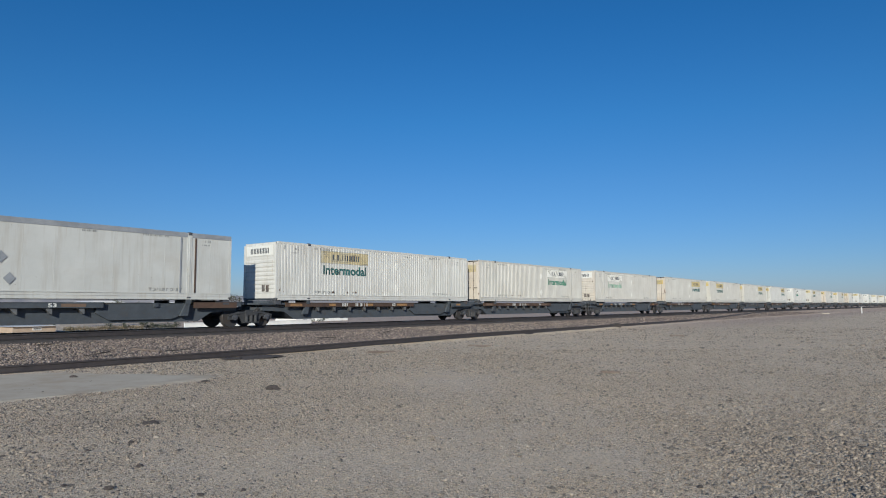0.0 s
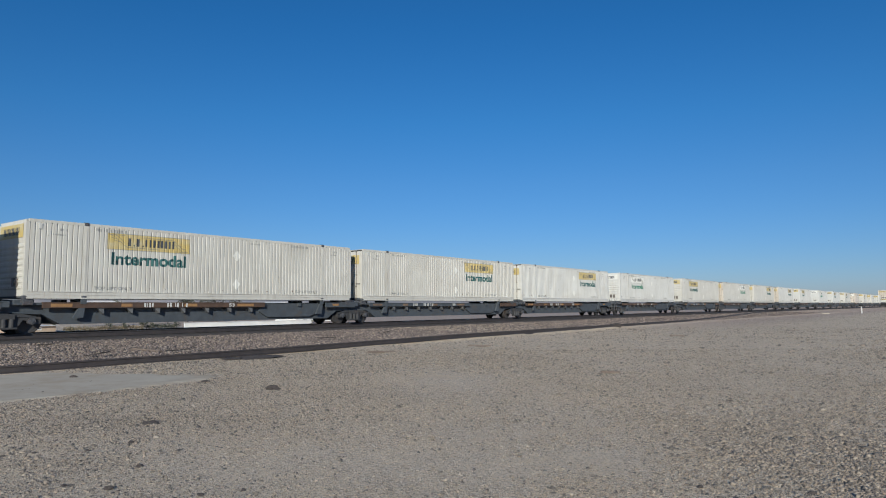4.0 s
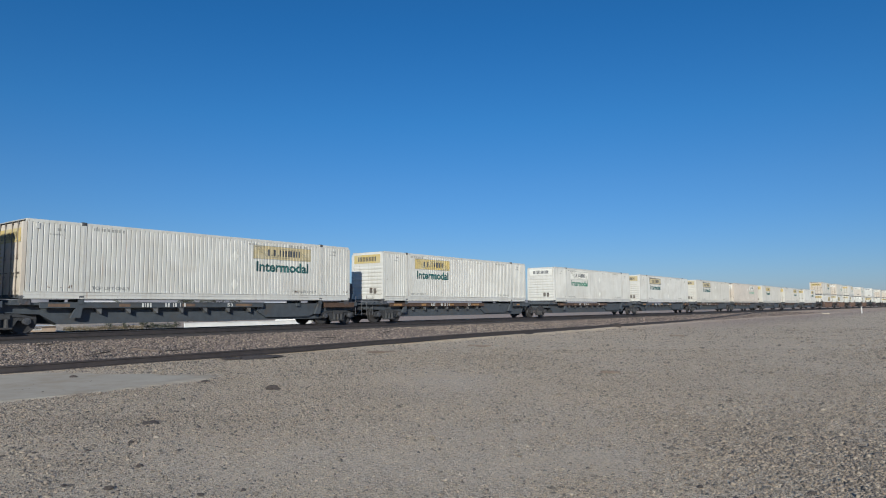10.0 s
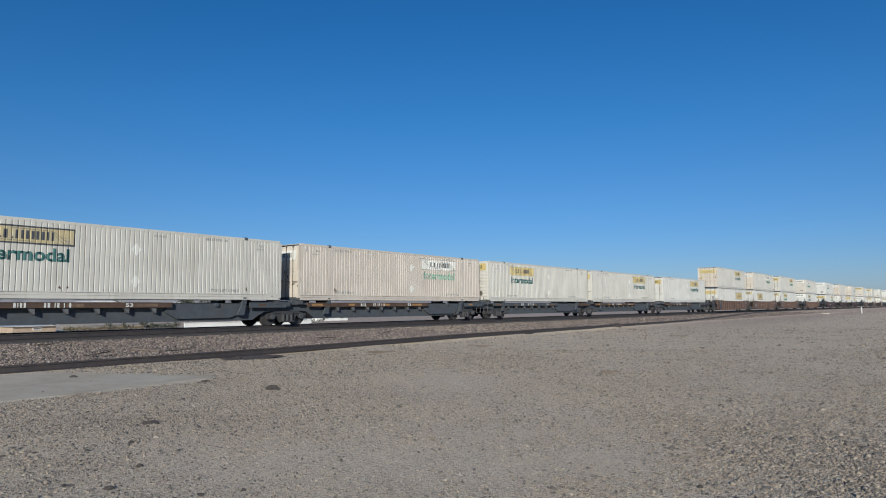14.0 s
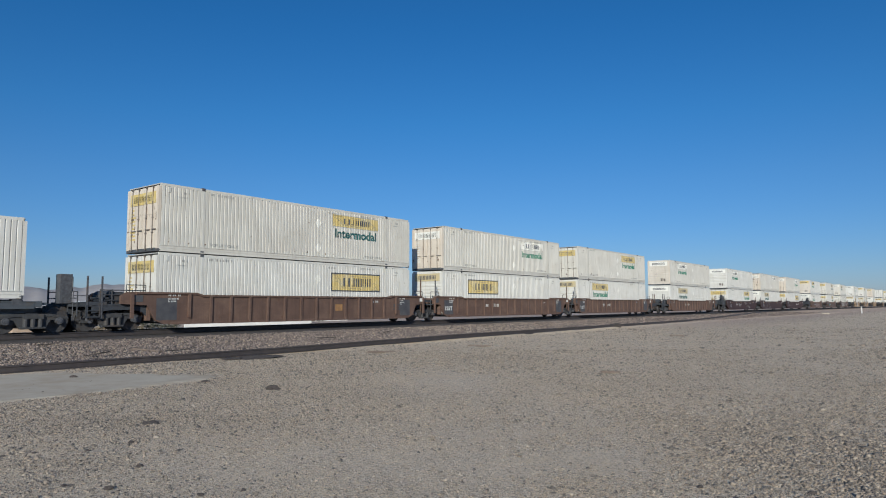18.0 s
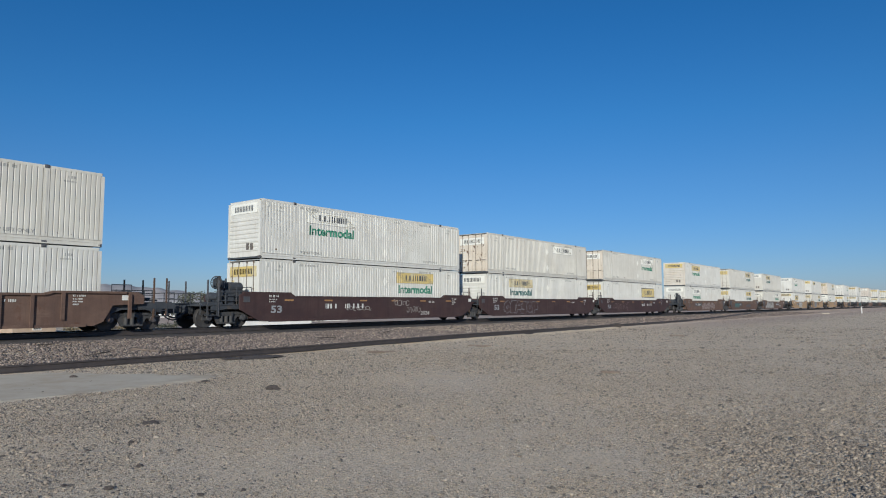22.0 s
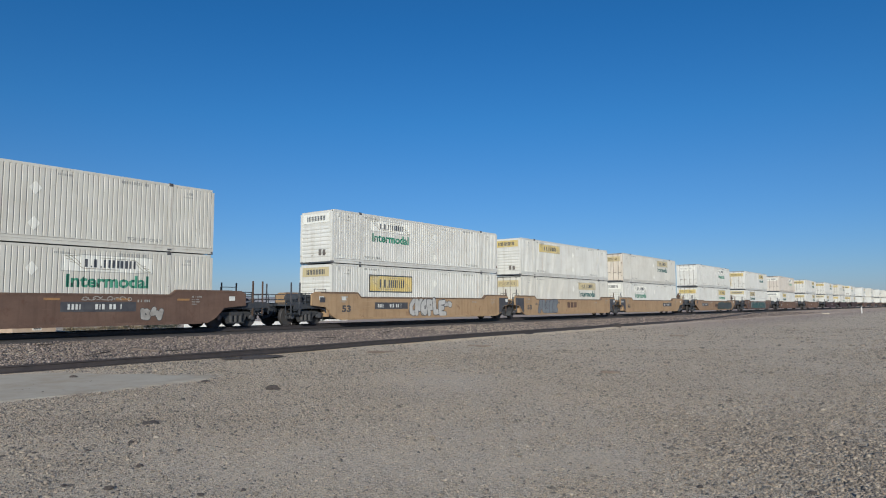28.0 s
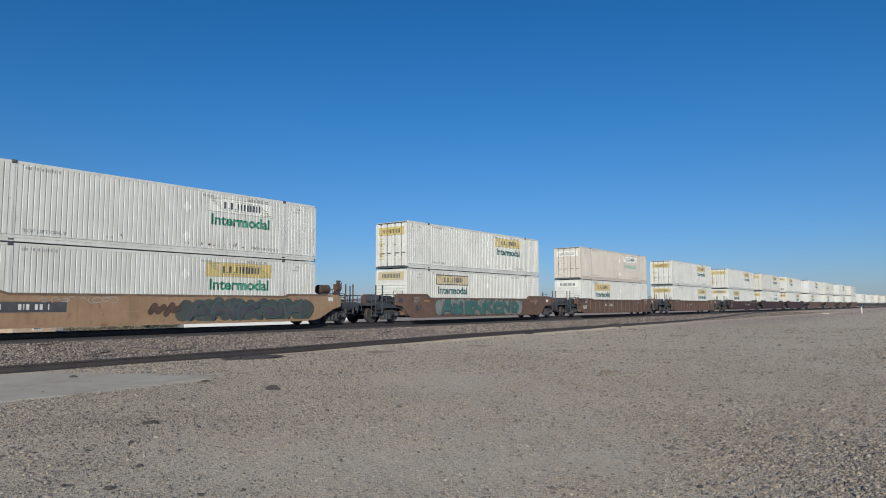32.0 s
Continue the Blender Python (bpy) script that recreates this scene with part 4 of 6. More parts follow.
def build_container_meshes():
    M = {}
    M["side"] = side_sheet()
    bm = made((box, -HALF + 0.1, HALF - 0.1, -WIDE + 0.01, -WIDE + 0.07, 0.28, 2.74))
    M["smooth"] = mesh_of("side_panel", bm, PAINTS[2])
    M["batten"] = mesh_of("batten", made((box, -0.012, 0.012, -WIDE + 0.0065, -WIDE + 0.012, 0.3, 2.74)), PAINTS[2])
    bm = made((box, -HALF + 0.05, HALF - 0.05, -WIDE + 0.05, WIDE - 0.05, 2.84, 2.88))
    M["roof"] = mesh_of("roof", bm, ROOF)
    bm = made((box, -HALF + 0.05, HALF - 0.05, -WIDE + 0.06, WIDE - 0.06, 0.03, 0.2))
    M["floor"] = mesh_of("floor", bm, FRAME_DARK)
    out = [(-HALF + 0.09, 0.1), (-HALF + 0.09, 2.86), (-HALF + 0.035, 2.86), (-HALF + 0.035, 2.76), (-HALF + 0.012, 2.75), (-HALF + 0.012, 2.2)]
    for k in reversed(range(8)):
        z = 0.34 + k * 0.215
        out += [(-HALF + 0.035, z + 0.17), (-HALF + 0.008, z + 0.13), (-HALF + 0.008, z + 0.04), (-HALF + 0.035, z)]
    out += [(-HALF + 0.035, 0.1)]
    bm = bmesh.new()
    prism(bm, out, -WIDE + 0.12, WIDE - 0.12)
    M["nose"] = mesh_of("front_wall", bm, PAINTS[0])
    M["nose_fit"] = mesh_of("hose_panel", made((box, -HALF - 0.012, -HALF + 0.03, -0.75, -0.55, 0.42, 0.74)), ALU)
    for side, key in ((-1, "door_a"), (1, "door_b")):
        y0, y1 = sorted((side * 0.012, side * (WIDE - 0.11)))
        bm = made((box, HALF - 0.09, HALF - 0.035, y0, y1, 0.16, 2.78))
        for z in (0.3, 0.95, 1.6, 2.2):
            box(bm, HALF - 0.036, HALF - 0.02, y0 + 0.06, y1 - 0.06, z, z + 0.45)
        for z in (0.3, 0.9, 1.5, 2.1, 2.6):
            yy = side * (WIDE - 0.12)
            box(bm, HALF - 0.05, HALF - 0.005, min(yy, yy + side * 0.1), max(yy, yy + side * 0.1), z, z + 0.09)
        M[key] = mesh_of("door", bm, PAINTS[0])
    bm = made((tube, (HALF + 0.005, 0, 0.12), (HALF + 0.005, 0, 2.83), 0.02, 8))
    for z in (0.12, 0.8, 1.45, 2.1, 2.75):
        box(bm, HALF - 0.03, HALF + 0.028, -0.038, 0.038, z - 0.022, z + 0.022)
    box(bm, HALF - 0.01, HALF + 0.035, -0.02, 0.30, 0.93, 0.965)
    M["rod"] = mesh_of("lock_rod", bm, ALU)
    M["post"] = mesh_of("corner_post", made((box, -HALF, -HALF + 0.125, -WIDE, -WIDE + 0.14, 0.12, 2.78)), PAINTS[0])
    M["top_rail"] = mesh_of("top_rail", made((box, -HALF + 0.1, HALF - 0.1, -WIDE + 0.002, -WIDE + 0.1, 2.79, 2.895)), PAINTS[0])
    M["top_grey"] = mesh_of("top_rail", made((box, -HALF + 0.02, HALF - 0.02, -WIDE - 0.004, -WIDE + 0.1, 2.70, 2.90)), GREY_TRIM)
    bm = made((box, -HALF + 0.1, HALF - 0.1, -WIDE - 0.002, -WIDE + 0.1, 0.012, 0.29))
    box(bm, -HALF + 0.1, HALF - 0.1, -WIDE - 0.034, -WIDE, 0.012, 0.055)
    box(bm, -HALF + 0.1, HALF - 0.1, -WIDE - 0.026, -WIDE, 0.258, 0.29)
    box(bm, -HALF + 0.1, HALF - 0.1, -WIDE - 0.016, -WIDE, 0.150, 0.172)
    M["bottom_rail"] = mesh_of("bottom_rail", bm, PAINTS[0])
    M["lift"] = mesh_of("lift_post", made((box, -0.105, 0.105, -WIDE - 0.006, -WIDE + 0.1, 0.0, 2.88), (box, -0.03, 0.03, -WIDE - 0.016, -WIDE, 0.3, 2.7)), PAINTS[0])
    bm = made((box, -0.09, 0.09, -0.05, 0.12, 0, 0.13), (box, -0.05, 0.05, -0.062, -0.048, 0.03, 0.095))
    bmesh.ops.bevel(bm, geom=bm.edges[:], offset=0.008, segments=1, affect="EDGES")
    M["casting"] = mesh_of("corner_casting", bm, FITTING)
    # signs
    for key, r, edge in (("small", SMALL, 0.022), ("bold", SMALL, 0.06), ("big", BIG, 0.07)):
        M[key + "_panel"] = flatmesh("sign_panel", [(rect, *r)], YELLOW, 0.004)
        bm = bmesh.new()
        frame_bars(bm, *r, edge)
        M[key + "_border"] = mesh_of("sign_border", laid(bm, 0.007), INK)
        M[key + "_name"] = flatmesh("sign_name", [(name_blocks, *r)], INK, 0.010)
        M[key + "_scroll"] = flatmesh("sign_scroll", [(scrolls, *r)], SCROLL, 0.008)
    M["word"] = word("Intermodal", S0 + 0.2, 1.36, 3.2, 0.50, GREEN)
    M["lift_text"] = word("TOP LIFT ONLY", -HALF + 2.45, 0.36, 1.5, 0.13, STENCIL)
    M["lift_text_b"] = word("TOP LIFT ONLY", HALF - 3.9, 0.36, 1.5, 0.13, STENCIL)
    bm = bmesh.new()
    rng = random.Random(11)
    for x0, z, n, h in ((-HALF + 2.45, 2.63, 11, 0.11), (HALF - 4.2, 2.63, 11, 0.11), (HALF - 6.6, 2.60, 9, 0.08), (-HALF + 0.9, 2.35, 8, 0.06), (HALF - 1.5, 2.38, 8, 0.06), (HALF - 1.35, 2.52, 3, 0.10), (-HALF + 1.15, 2.52, 3, 0.10)):
        x = x0
        for k in range(n):
            w = h * rng.choice((0.5, 0.65, 0.65, 0.3))
            rect(bm, x, x + w, z, z + h)
            x += w + h * (0.3 if rng.random() > 0.2 else 0.9)
    M["stencil"] = mesh_of("stencil_marks", laid(bm, 0.006), STENCIL)
    bm = bmesh.new()
    card(bm, [(-0.22, 0.72), (0, 0.46), (0.22, 0.72), (0, 0.98)])
    for v in bm.verts:
        v.co.x += 0.75
    M["placard"] = mesh_of("placard_holder", laid(bm, 0.012), PALE)
    bm = bmesh.new()
    card(bm, [(-0.2, 0.72), (0, 0.50), (0.2, 0.72), (0, 0.94)])
    M["flat_placard"] = mesh_of("placard_holder", flat_on(bm, -WIDE - 0.002), GREY_TRIM)
    M["side_post"] = mesh_of("door_rod", made((box, -0.03, 0.03, -WIDE - 0.02, -WIDE + 0.03, 0.3, 2.68)), GREY_TRIM)
    M["vent"] = mesh_of("vent_cover", made((box, -HALF + 0.42, -HALF + 0.53, -WIDE - 0.02, -WIDE + 0.04, 2.55, 2.75)), GREY_TRIM)
    for key, x in (("nose_sign", -HALF), ("door_sign", HALF)):
        bm = bmesh.new()
        q = 1 if x > 0 else -1
        rows = ((q * 0.003, -1.06, 1.06, 2.22, 2.72),) if q < 0 else ((-0.016, -1.05, 1.05, 2.06, 2.56),)
        for o, y0, y1, z0, z1 in rows:
            box(bm, x + o - 0.004, x + o + 0.012 * (1 if q > 0 else 0.2), y0, y1, z0, z1)
        M[key] = mesh_of("end_sign", bm, YELLOW)
        bm = bmesh.new()
        for k in range(6):
            y = -0.72 + k * 0.25
            o = rows[0][0]
            box(bm, x + o - 0.008 if q < 0 else x + o, x + o if q < 0 else x + o + 0.012, y, y + 0.07, rows[0][3] + 0.11, rows[0][4] - 0.12)
            box(bm, x + o - 0.008 if q < 0 else x + o, x + o if q < 0 else x + o + 0.012, y + 0.12, y + 0.19, rows[0][3] + 0.11, rows[0][4] - 0.12)
        M[key + "_name"] = mesh_of("end_sign_name", bm, INK)
    bm = bmesh.new()
    rng = random.Random(4)
    for k in range(9):
        z = 0.55 + k * 0.16
        box(bm, HALF - 0.022, HALF - 0.014, -1.02 + rng.uniform(0, 0.1), -0.55 - rng.uniform(0, 0.2), z, z + 0.07)
    M["door_labels"] = mesh_of("door_notices", bm, WHITE_MARK)
    return M


CM = build_container_meshes()
TURN = Matrix.Rotation(math.pi, 4, "Z")
FAR_SIGN = Matrix.Translation((-36 * (2 * HALF - 4.4) / round((2 * HALF - 4.4) / 0.192), 0, 0)) @ TURN
FLIP = Matrix.Diagonal((-1, 1, 1, 1))
STYLES = {   # panel, its material, lettering below
    "Y": ("small", YELLOW, TEAL, "yellow sign and dark lettering"), "G": ("small", YELLOW, GREEN, "yellow sign and green lettering"),
    "T": ("small", TAN, TEAL, "faded tan sign and teal lettering"), "W": ("small", PALE, GREEN, "pale sign and green lettering"),
    "F": ("small", PALE, FADED, "pale sign and faded lettering"), "w": ("small", PALE, None, "pale outlined sign"),
    "y": ("small", YELLOW, None, "plain yellow sign"), "B": ("big", YELLOW, None, "large black-edged yellow sign"),
    "b": ("bold", TAN, TEAL, "dark-edged tan sign and dark lettering"), "t": ("big", TAN, None, "large dark-edged tan sign"),
}
DECK = 0.10          # how far the cars stand above their drawn height over the rails
MOVERS = []          # thing, place in the train, height over the rails, turn


def container(x, z, way, style, tint=0, end="Y", fine=True, rusty=False):
    """A 53-foot box with its leading end x metres along the train. way: F, its front wall leads; R, its doors lead."""
    smooth = style == "0"
    paint = PAINTS[tint]
    if smooth:
        label = "smooth-sided white container with a grey top rail on a flat car"
    else:
        tone = ("white", "cream white", "dull weathered white", "faded pinkish white")[tint]
        label = f"{tone} corrugated container with {STYLES[style][3]}"
    box_ = tagged(new("container"), label, "container", "containers on the train")
    add = lambda name, key, m=None, mat_=None, lab="": hung(name, CM[key], box_, lab, m, mat_)
    for m in (None, TURN):
        add("side_panel", "smooth" if smooth else "side", m, paint)
        add("top_rail", "top_grey" if smooth else "top_rail", m, None if smooth else paint)
        add("bottom_rail", "bottom_rail", m, paint)
    add("roof", "roof")
    add("front_wall", "nose", None, RUSTY_FRONT if rusty and way == "F" else paint)
    door_paint = RUSTY if rusty else paint
    add("door", "door_a", None, door_paint)
    add("door", "door_b", None, door_paint)
    for m in (None, TURN, FLIP, TURN @ FLIP):
        at_end = (m in (None, TURN @ FLIP)) == (way == "F")
        add("corner_post", "post", m, RUSTY if rusty and at_end else paint)
    near = None if way == "F" else TURN
    at_sign = None if way == "F" else FAR_SIGN
    if fine:
        add("floor", "floor")
        add("hose_panel", "nose_fit")
        add("hose_panel", "nose_fit", Matrix.Translation((0, 0.32, 0.02)))
        for y in (-0.85, -0.32, 0.32, 0.85):
            add("lock_rod", "rod", Matrix.Translation((0, y, 0)) @ (Matrix.Rotation(0, 4, "Z")))
        for q in (-1, 1):
            add("lift_post", "lift", (near or Matrix()) @ Matrix.Translation((q * (HALF - 2.09), 0, 0)), paint)
            add("corner_casting", "casting", (near or Matrix()) @ Matrix.Translation((q * (HALF - 2.09), -WIDE + 0.03, 2.79)))
            add("corner_casting", "casting", (near or Matrix()) @ Matrix.Translation((q * (HALF - 2.09), -WIDE + 0.03, -0.01)))
    for q in (-1, 1):
        for side in (None, TURN):
            add("corner_casting", "casting", (side or Matrix()) @ Matrix.Translation((q * (HALF - 0.1), -WIDE + 0.055, -0.005)))
    if smooth:
        for k in range(14):
            add("batten", "batten", Matrix.Translation((-HALF + 1.1 + k * 1.075, 0, 0)), paint)
        for dx, dz in ((-0.9, 0.0), (-1.5, 0.05), (-1.2, 0.75)):
            hung("placard_holder", CM["flat_placard"], box_, "", Matrix.Translation((dx, -0.012, dz)), GREY_TRIM)
        for dx in (-0.42, 0.28):
            hung("door_rod", CM["side_post"], box_, "", Matrix.Translation((HALF - 2.09 + dx, 0, 0)), FRAME_BROWN if dx > 0 else GREY_TRIM)
    else:
        kind, sign_paint, ink, _ = STYLES[style]
        panel = add("sign_panel", kind + "_panel", at_sign, sign_paint)
        for piece in ("border", "name", "scroll"):
            if fine or piece == "name":
                ob = hung("sign_" + piece, CM[kind + "_" + piece], panel)
                if piece == "border" and style in "YGTWFwy":
                    ob.material_slots[0].link = "OBJECT"
                    ob.material_slots[0].material = STENCIL
        if ink is not None:
            add("lettering", "word", at_sign, ink, "word in large letters")
    if fine:
        add("stencil_marks", "stencil", near)
        add("vent_cover", "vent", near, PAINTS[2])
        add("stencil_marks", "lift_text", near)
        add("stencil_marks", "lift_text_b", near)
        if not smooth:
            for dz in (0.0, 1.3):
                add("placard_holder", "placard", Matrix.Translation((0, 0, dz)) @ (near or Matrix()), PALE)
        tone = {"Y": YELLOW, "W": PALE, "T": TAN}[end]
        if way == "F":
            sign = add("end_sign", "nose_sign", None, tone)
            hung("end_sign_name", CM["nose_sign_name"], sign)
        else:
            sign = add("end_sign", "door_sign", None, tone)
            hung("end_sign_name", CM["door_sign_name"], sign)
            add("door_notices", "door_labels", None, YELLOW if end == "Y" else WHITE_MARK)
    MOVERS.append((box_, x + HALF, z + DECK, 0.0 if way == "F" else 180.0))
    return box_


# ---------------------------------------------------------------- railway cars
def build_truck_meshes():
    M = {}
    bm = bmesh.new()
    side = [(-1.2, 0.32), (-0.98, 0.30), (-0.90, 0.40), (-0.62, 0.46), (-0.40, 0.13), (0.40, 0.13), (0.62, 0.46), (0.90, 0.40), (0.98, 0.30), (1.2, 0.32), (1.2, 0.53), (0.62, 0.66), (-0.62, 0.66), (-1.2, 0.53)]
    prism(bm, side, -1.09, -0.99)
    prism(bm, [(-1.2, 0.47), (-0.6, 0.58), (0.6, 0.58), (1.2, 0.47), (1.2, 0.55), (0.62, 0.68), (-0.62, 0.68), (-1.2, 0.55)], -1.13, -1.0)
    for x in (-0.25, 0.0, 0.25):
        tube(bm, (x, -1.13, 0.20), (x, -1.13, 0.50), 0.085, 10)
    box(bm, -0.42, 0.42, -1.20, -1.05, 0.15, 0.21)
    box(bm, -0.34, 0.34, -1.18, -1.05, 0.50, 0.66)
    M["frame"] = mesh_of("side_frame", bm, CAST)
    M["bolster"] = mesh_of("bolster", made((box, -0.2, 0.2, -1.0, 1.0, 0.45, 0.75), (tube, (0, 0, 0.7), (0, 0, 0.9), 0.22, 14)), CAST)
    bm = bmesh.new()
    for y0, y1, r in ((-0.80, -0.69, 0.46), (-0.69, -0.66, 0.49)):
        tube(bm, (0, y0, 0), (0, y1, 0), r, 28)
    tube(bm, (0, -0.83, 0), (0, -0.70, 0), 0.14, 16)
    ring_tube(bm, (0, -0.80, 0), (0, 1, 0), 0.425, 0.022, 26, 5)
    M["wheel"] = mesh_of("wheel", bm, WHEEL)
    M["axle"] = mesh_of("axle", made((tube, (0, -0.95, 0), (0, 0.95, 0), 0.085, 12)), WHEEL)
    M["cap"] = mesh_of("bearing_cap", made((tube, (0, -1.18, 0), (0, -1.0, 0), 0.125, 14), (tube, (0, -1.2, 0), (0, -1.17, 0), 0.07, 10)), FITTING)
    return M


TM = build_truck_meshes()


def truck(car, x):
    t = hung("truck", TM["bolster"], car, "two-axle cast steel truck", Matrix.Translation((x, 0, -0.06)))
    hung("side_frame", TM["frame"], t)
    hung("side_frame", TM["frame"], t, m=TURN)
    for q in (-0.89, 0.89):
        hung("axle", TM["axle"], t, m=Matrix.Translation((q, 0, 0.42)))
        for side in (Matrix(), TURN):
            hung("wheel", TM["wheel"], t, m=Matrix.Translation((q, 0, 0.42)) @ side)
            hung("bearing_cap", TM["cap"], t, m=Matrix.Translation((q, 0, 0.42)) @ side)
    return t


def hose_loop(bm, x0, x1, z, sag, y):
    pts = [Vector((x0 + (x1 - x0) * k / 8, y, z - sag * math.sin(math.pi * k / 8))) for k in range(9)]
    for a, b in zip(pts, pts[1:]):
        tube(bm, a, b, 0.03, 6)


def bars_text(bm, x, z, h, n, rng, y=0.0):
    for k in range(n):
        w = h * rng.choice((0.42, 0.5, 0.5, 0.2))
        rect(bm, x, x + w, z, z + h)
        x += w + h * (0.28 if rng.random() > 0.18 else 0.9)


def build_spine_meshes():
    M = {}
    M["sill"] = mesh_of("center_sill", made((prism, [(-6.65, 0.22), (6.65, 0.22), (7.30, 0.60), (8.6, 0.66), (8.6, 0.94), (-8.6, 0.94), (-8.6, 0.66), (-7.30, 0.60)], -0.98, 0.98)), FRAME_DARK)
    M["belly"] = mesh_of("belly_box", made((prism, [(2.7, 0.34), (5.3, 0.34), (6.2, 0.62), (6.2, 1.0), (2.2, 1.0), (2.2, 0.62)], -1.1, -0.9)), FRAME_DARK)
    M["beam"] = mesh_of("side_beam", made((box, -7.4, 2.4, -1.27, -1.20, 0.83, 1.02), (box, -7.4, 2.4, -1.29, -1.12, 1.02, 1.045)), FRAME_BROWN)
    M["end_beam"] = mesh_of("end_beam", made((box, 6.3, 8.45, -1.262, -1.19, 0.80, 1.03), (box, 6.3, 8.45, -1.28, -1.15, 1.03, 1.05)), FRAME_BROWN)
    M["long_sill"] = mesh_of("sill_extension", made((prism, [(6.5, 0.225), (7.85, 0.225), (8.2, 0.62), (6.5, 0.62)], -0.975, 0.975)), FRAME_DARK)
    M["patch"] = mesh_of("reflector", made((box, -0.5, 0.5, -1.278, -1.268, 0.87, 0.99)), FRAME_ORANGE)
    M["gusset"] = mesh_of("gusset", made((prism, [(-0.24, 0.84), (0.0, 0.60), (0.03, 0.60), (0.03, 0.84)], -1.21, -0.96)), FRAME_DUSTY)
    M["stand"] = mesh_of("container_bracket", made((prism, [(-0.34, 0.46), (0.02, 0.46), (0.11, 1.0), (0.11, 1.15), (-0.11, 1.15), (-0.11, 0.92)], -1.26, -1.14), (box, -0.11, 0.11, -1.3, -0.4, 0.98, 1.15)), FRAME_DARK)
    M["bearer"] = mesh_of("cross_bearer", made((box, -0.09, 0.09, -1.2, 1.2, 0.86, 1.02)), FRAME_DARK)
    M["deck"] = mesh_of("end_deck", made((box, 7.2, 8.9, -1.18, 1.18, 0.94, 1.03), (box, 7.4, 8.7, -1.25, -1.15, 0.86, 1.08), (box, 7.55, 8.2, -0.9, 0.9, 1.03, 1.13)), FRAME_DARK)
    bm = bmesh.new()
    for x in (8.75, 9.25):
        tube(bm, (x, -1.1, 0.35), (x, -1.1, 1.45), 0.018, 6)
    for z in (0.4, 0.7, 1.0, 1.3):
        tube(bm, (8.75, -1.1, z), (9.25, -1.1, z), 0.014, 6)
    M["ladder"] = mesh_of("ladder", bm, FITTING)
    bm = bmesh.new()
    ring_tube(bm, (8.95, -0.55, 1.75), (1, -0.4, 0), 0.27, 0.022, 20, 6)
    for k in range(4):
        a = k * math.pi / 2
        q = Vector((1, -0.4, 0)).to_track_quat("Z", "Y")
        tube(bm, (8.95, -0.55, 1.75), Vector((8.95, -0.55, 1.75)) + q @ Vector((0.27 * math.cos(a), 0.27 * math.sin(a), 0)), 0.014, 5)
    tube(bm, (8.9, -0.5, 1.0), (8.9, -0.5, 1.75), 0.03, 6)
    box(bm, 8.45, 8.88, -0.70, -0.30, 1.0, 2.12)
    M["brake"] = mesh_of("brake_wheel", bm, FITTING)
    bm = made((box, 8.5, 9.25, -0.09, 0.09, 0.62, 0.82), (box, 9.2, 9.5, -0.17, 0.17, 0.58, 0.88))
    M["coupler"] = mesh_of("coupler", bm, CAST)
    bm = bmesh.new()
    hose_loop(bm, 8.8, 9.9, 0.62, 0.35, -0.35)
    M["hose"] = mesh_of("brake_hose", bm, FRAME_DARK)
    rng = random.Random(7)
    bm = bmesh.new()
    bars_text(bm, -3.6, 0.845, 0.17, 4, rng)
    bars_text(bm, -2.6, 0.845, 0.17, 6, rng)
    M["marks"] = mesh_of("reporting_marks", flat_on(bm, -1.284), WHITE_MARK)
    bm = letters("53", 0.30, 0.15)
    for v in bm.verts:
        v.co += Vector((0.4, 0, 0.855))
    M["size"] = mesh_of("lettering", flat_on(bm, -1.284), WHITE_MARK)
    M["pad"] = mesh_of("container_pad", made((box, -0.16, 0.16, -1.27, -1.0, 0.95, 1.156)), FITTING)
    return M


SM = build_spine_meshes()


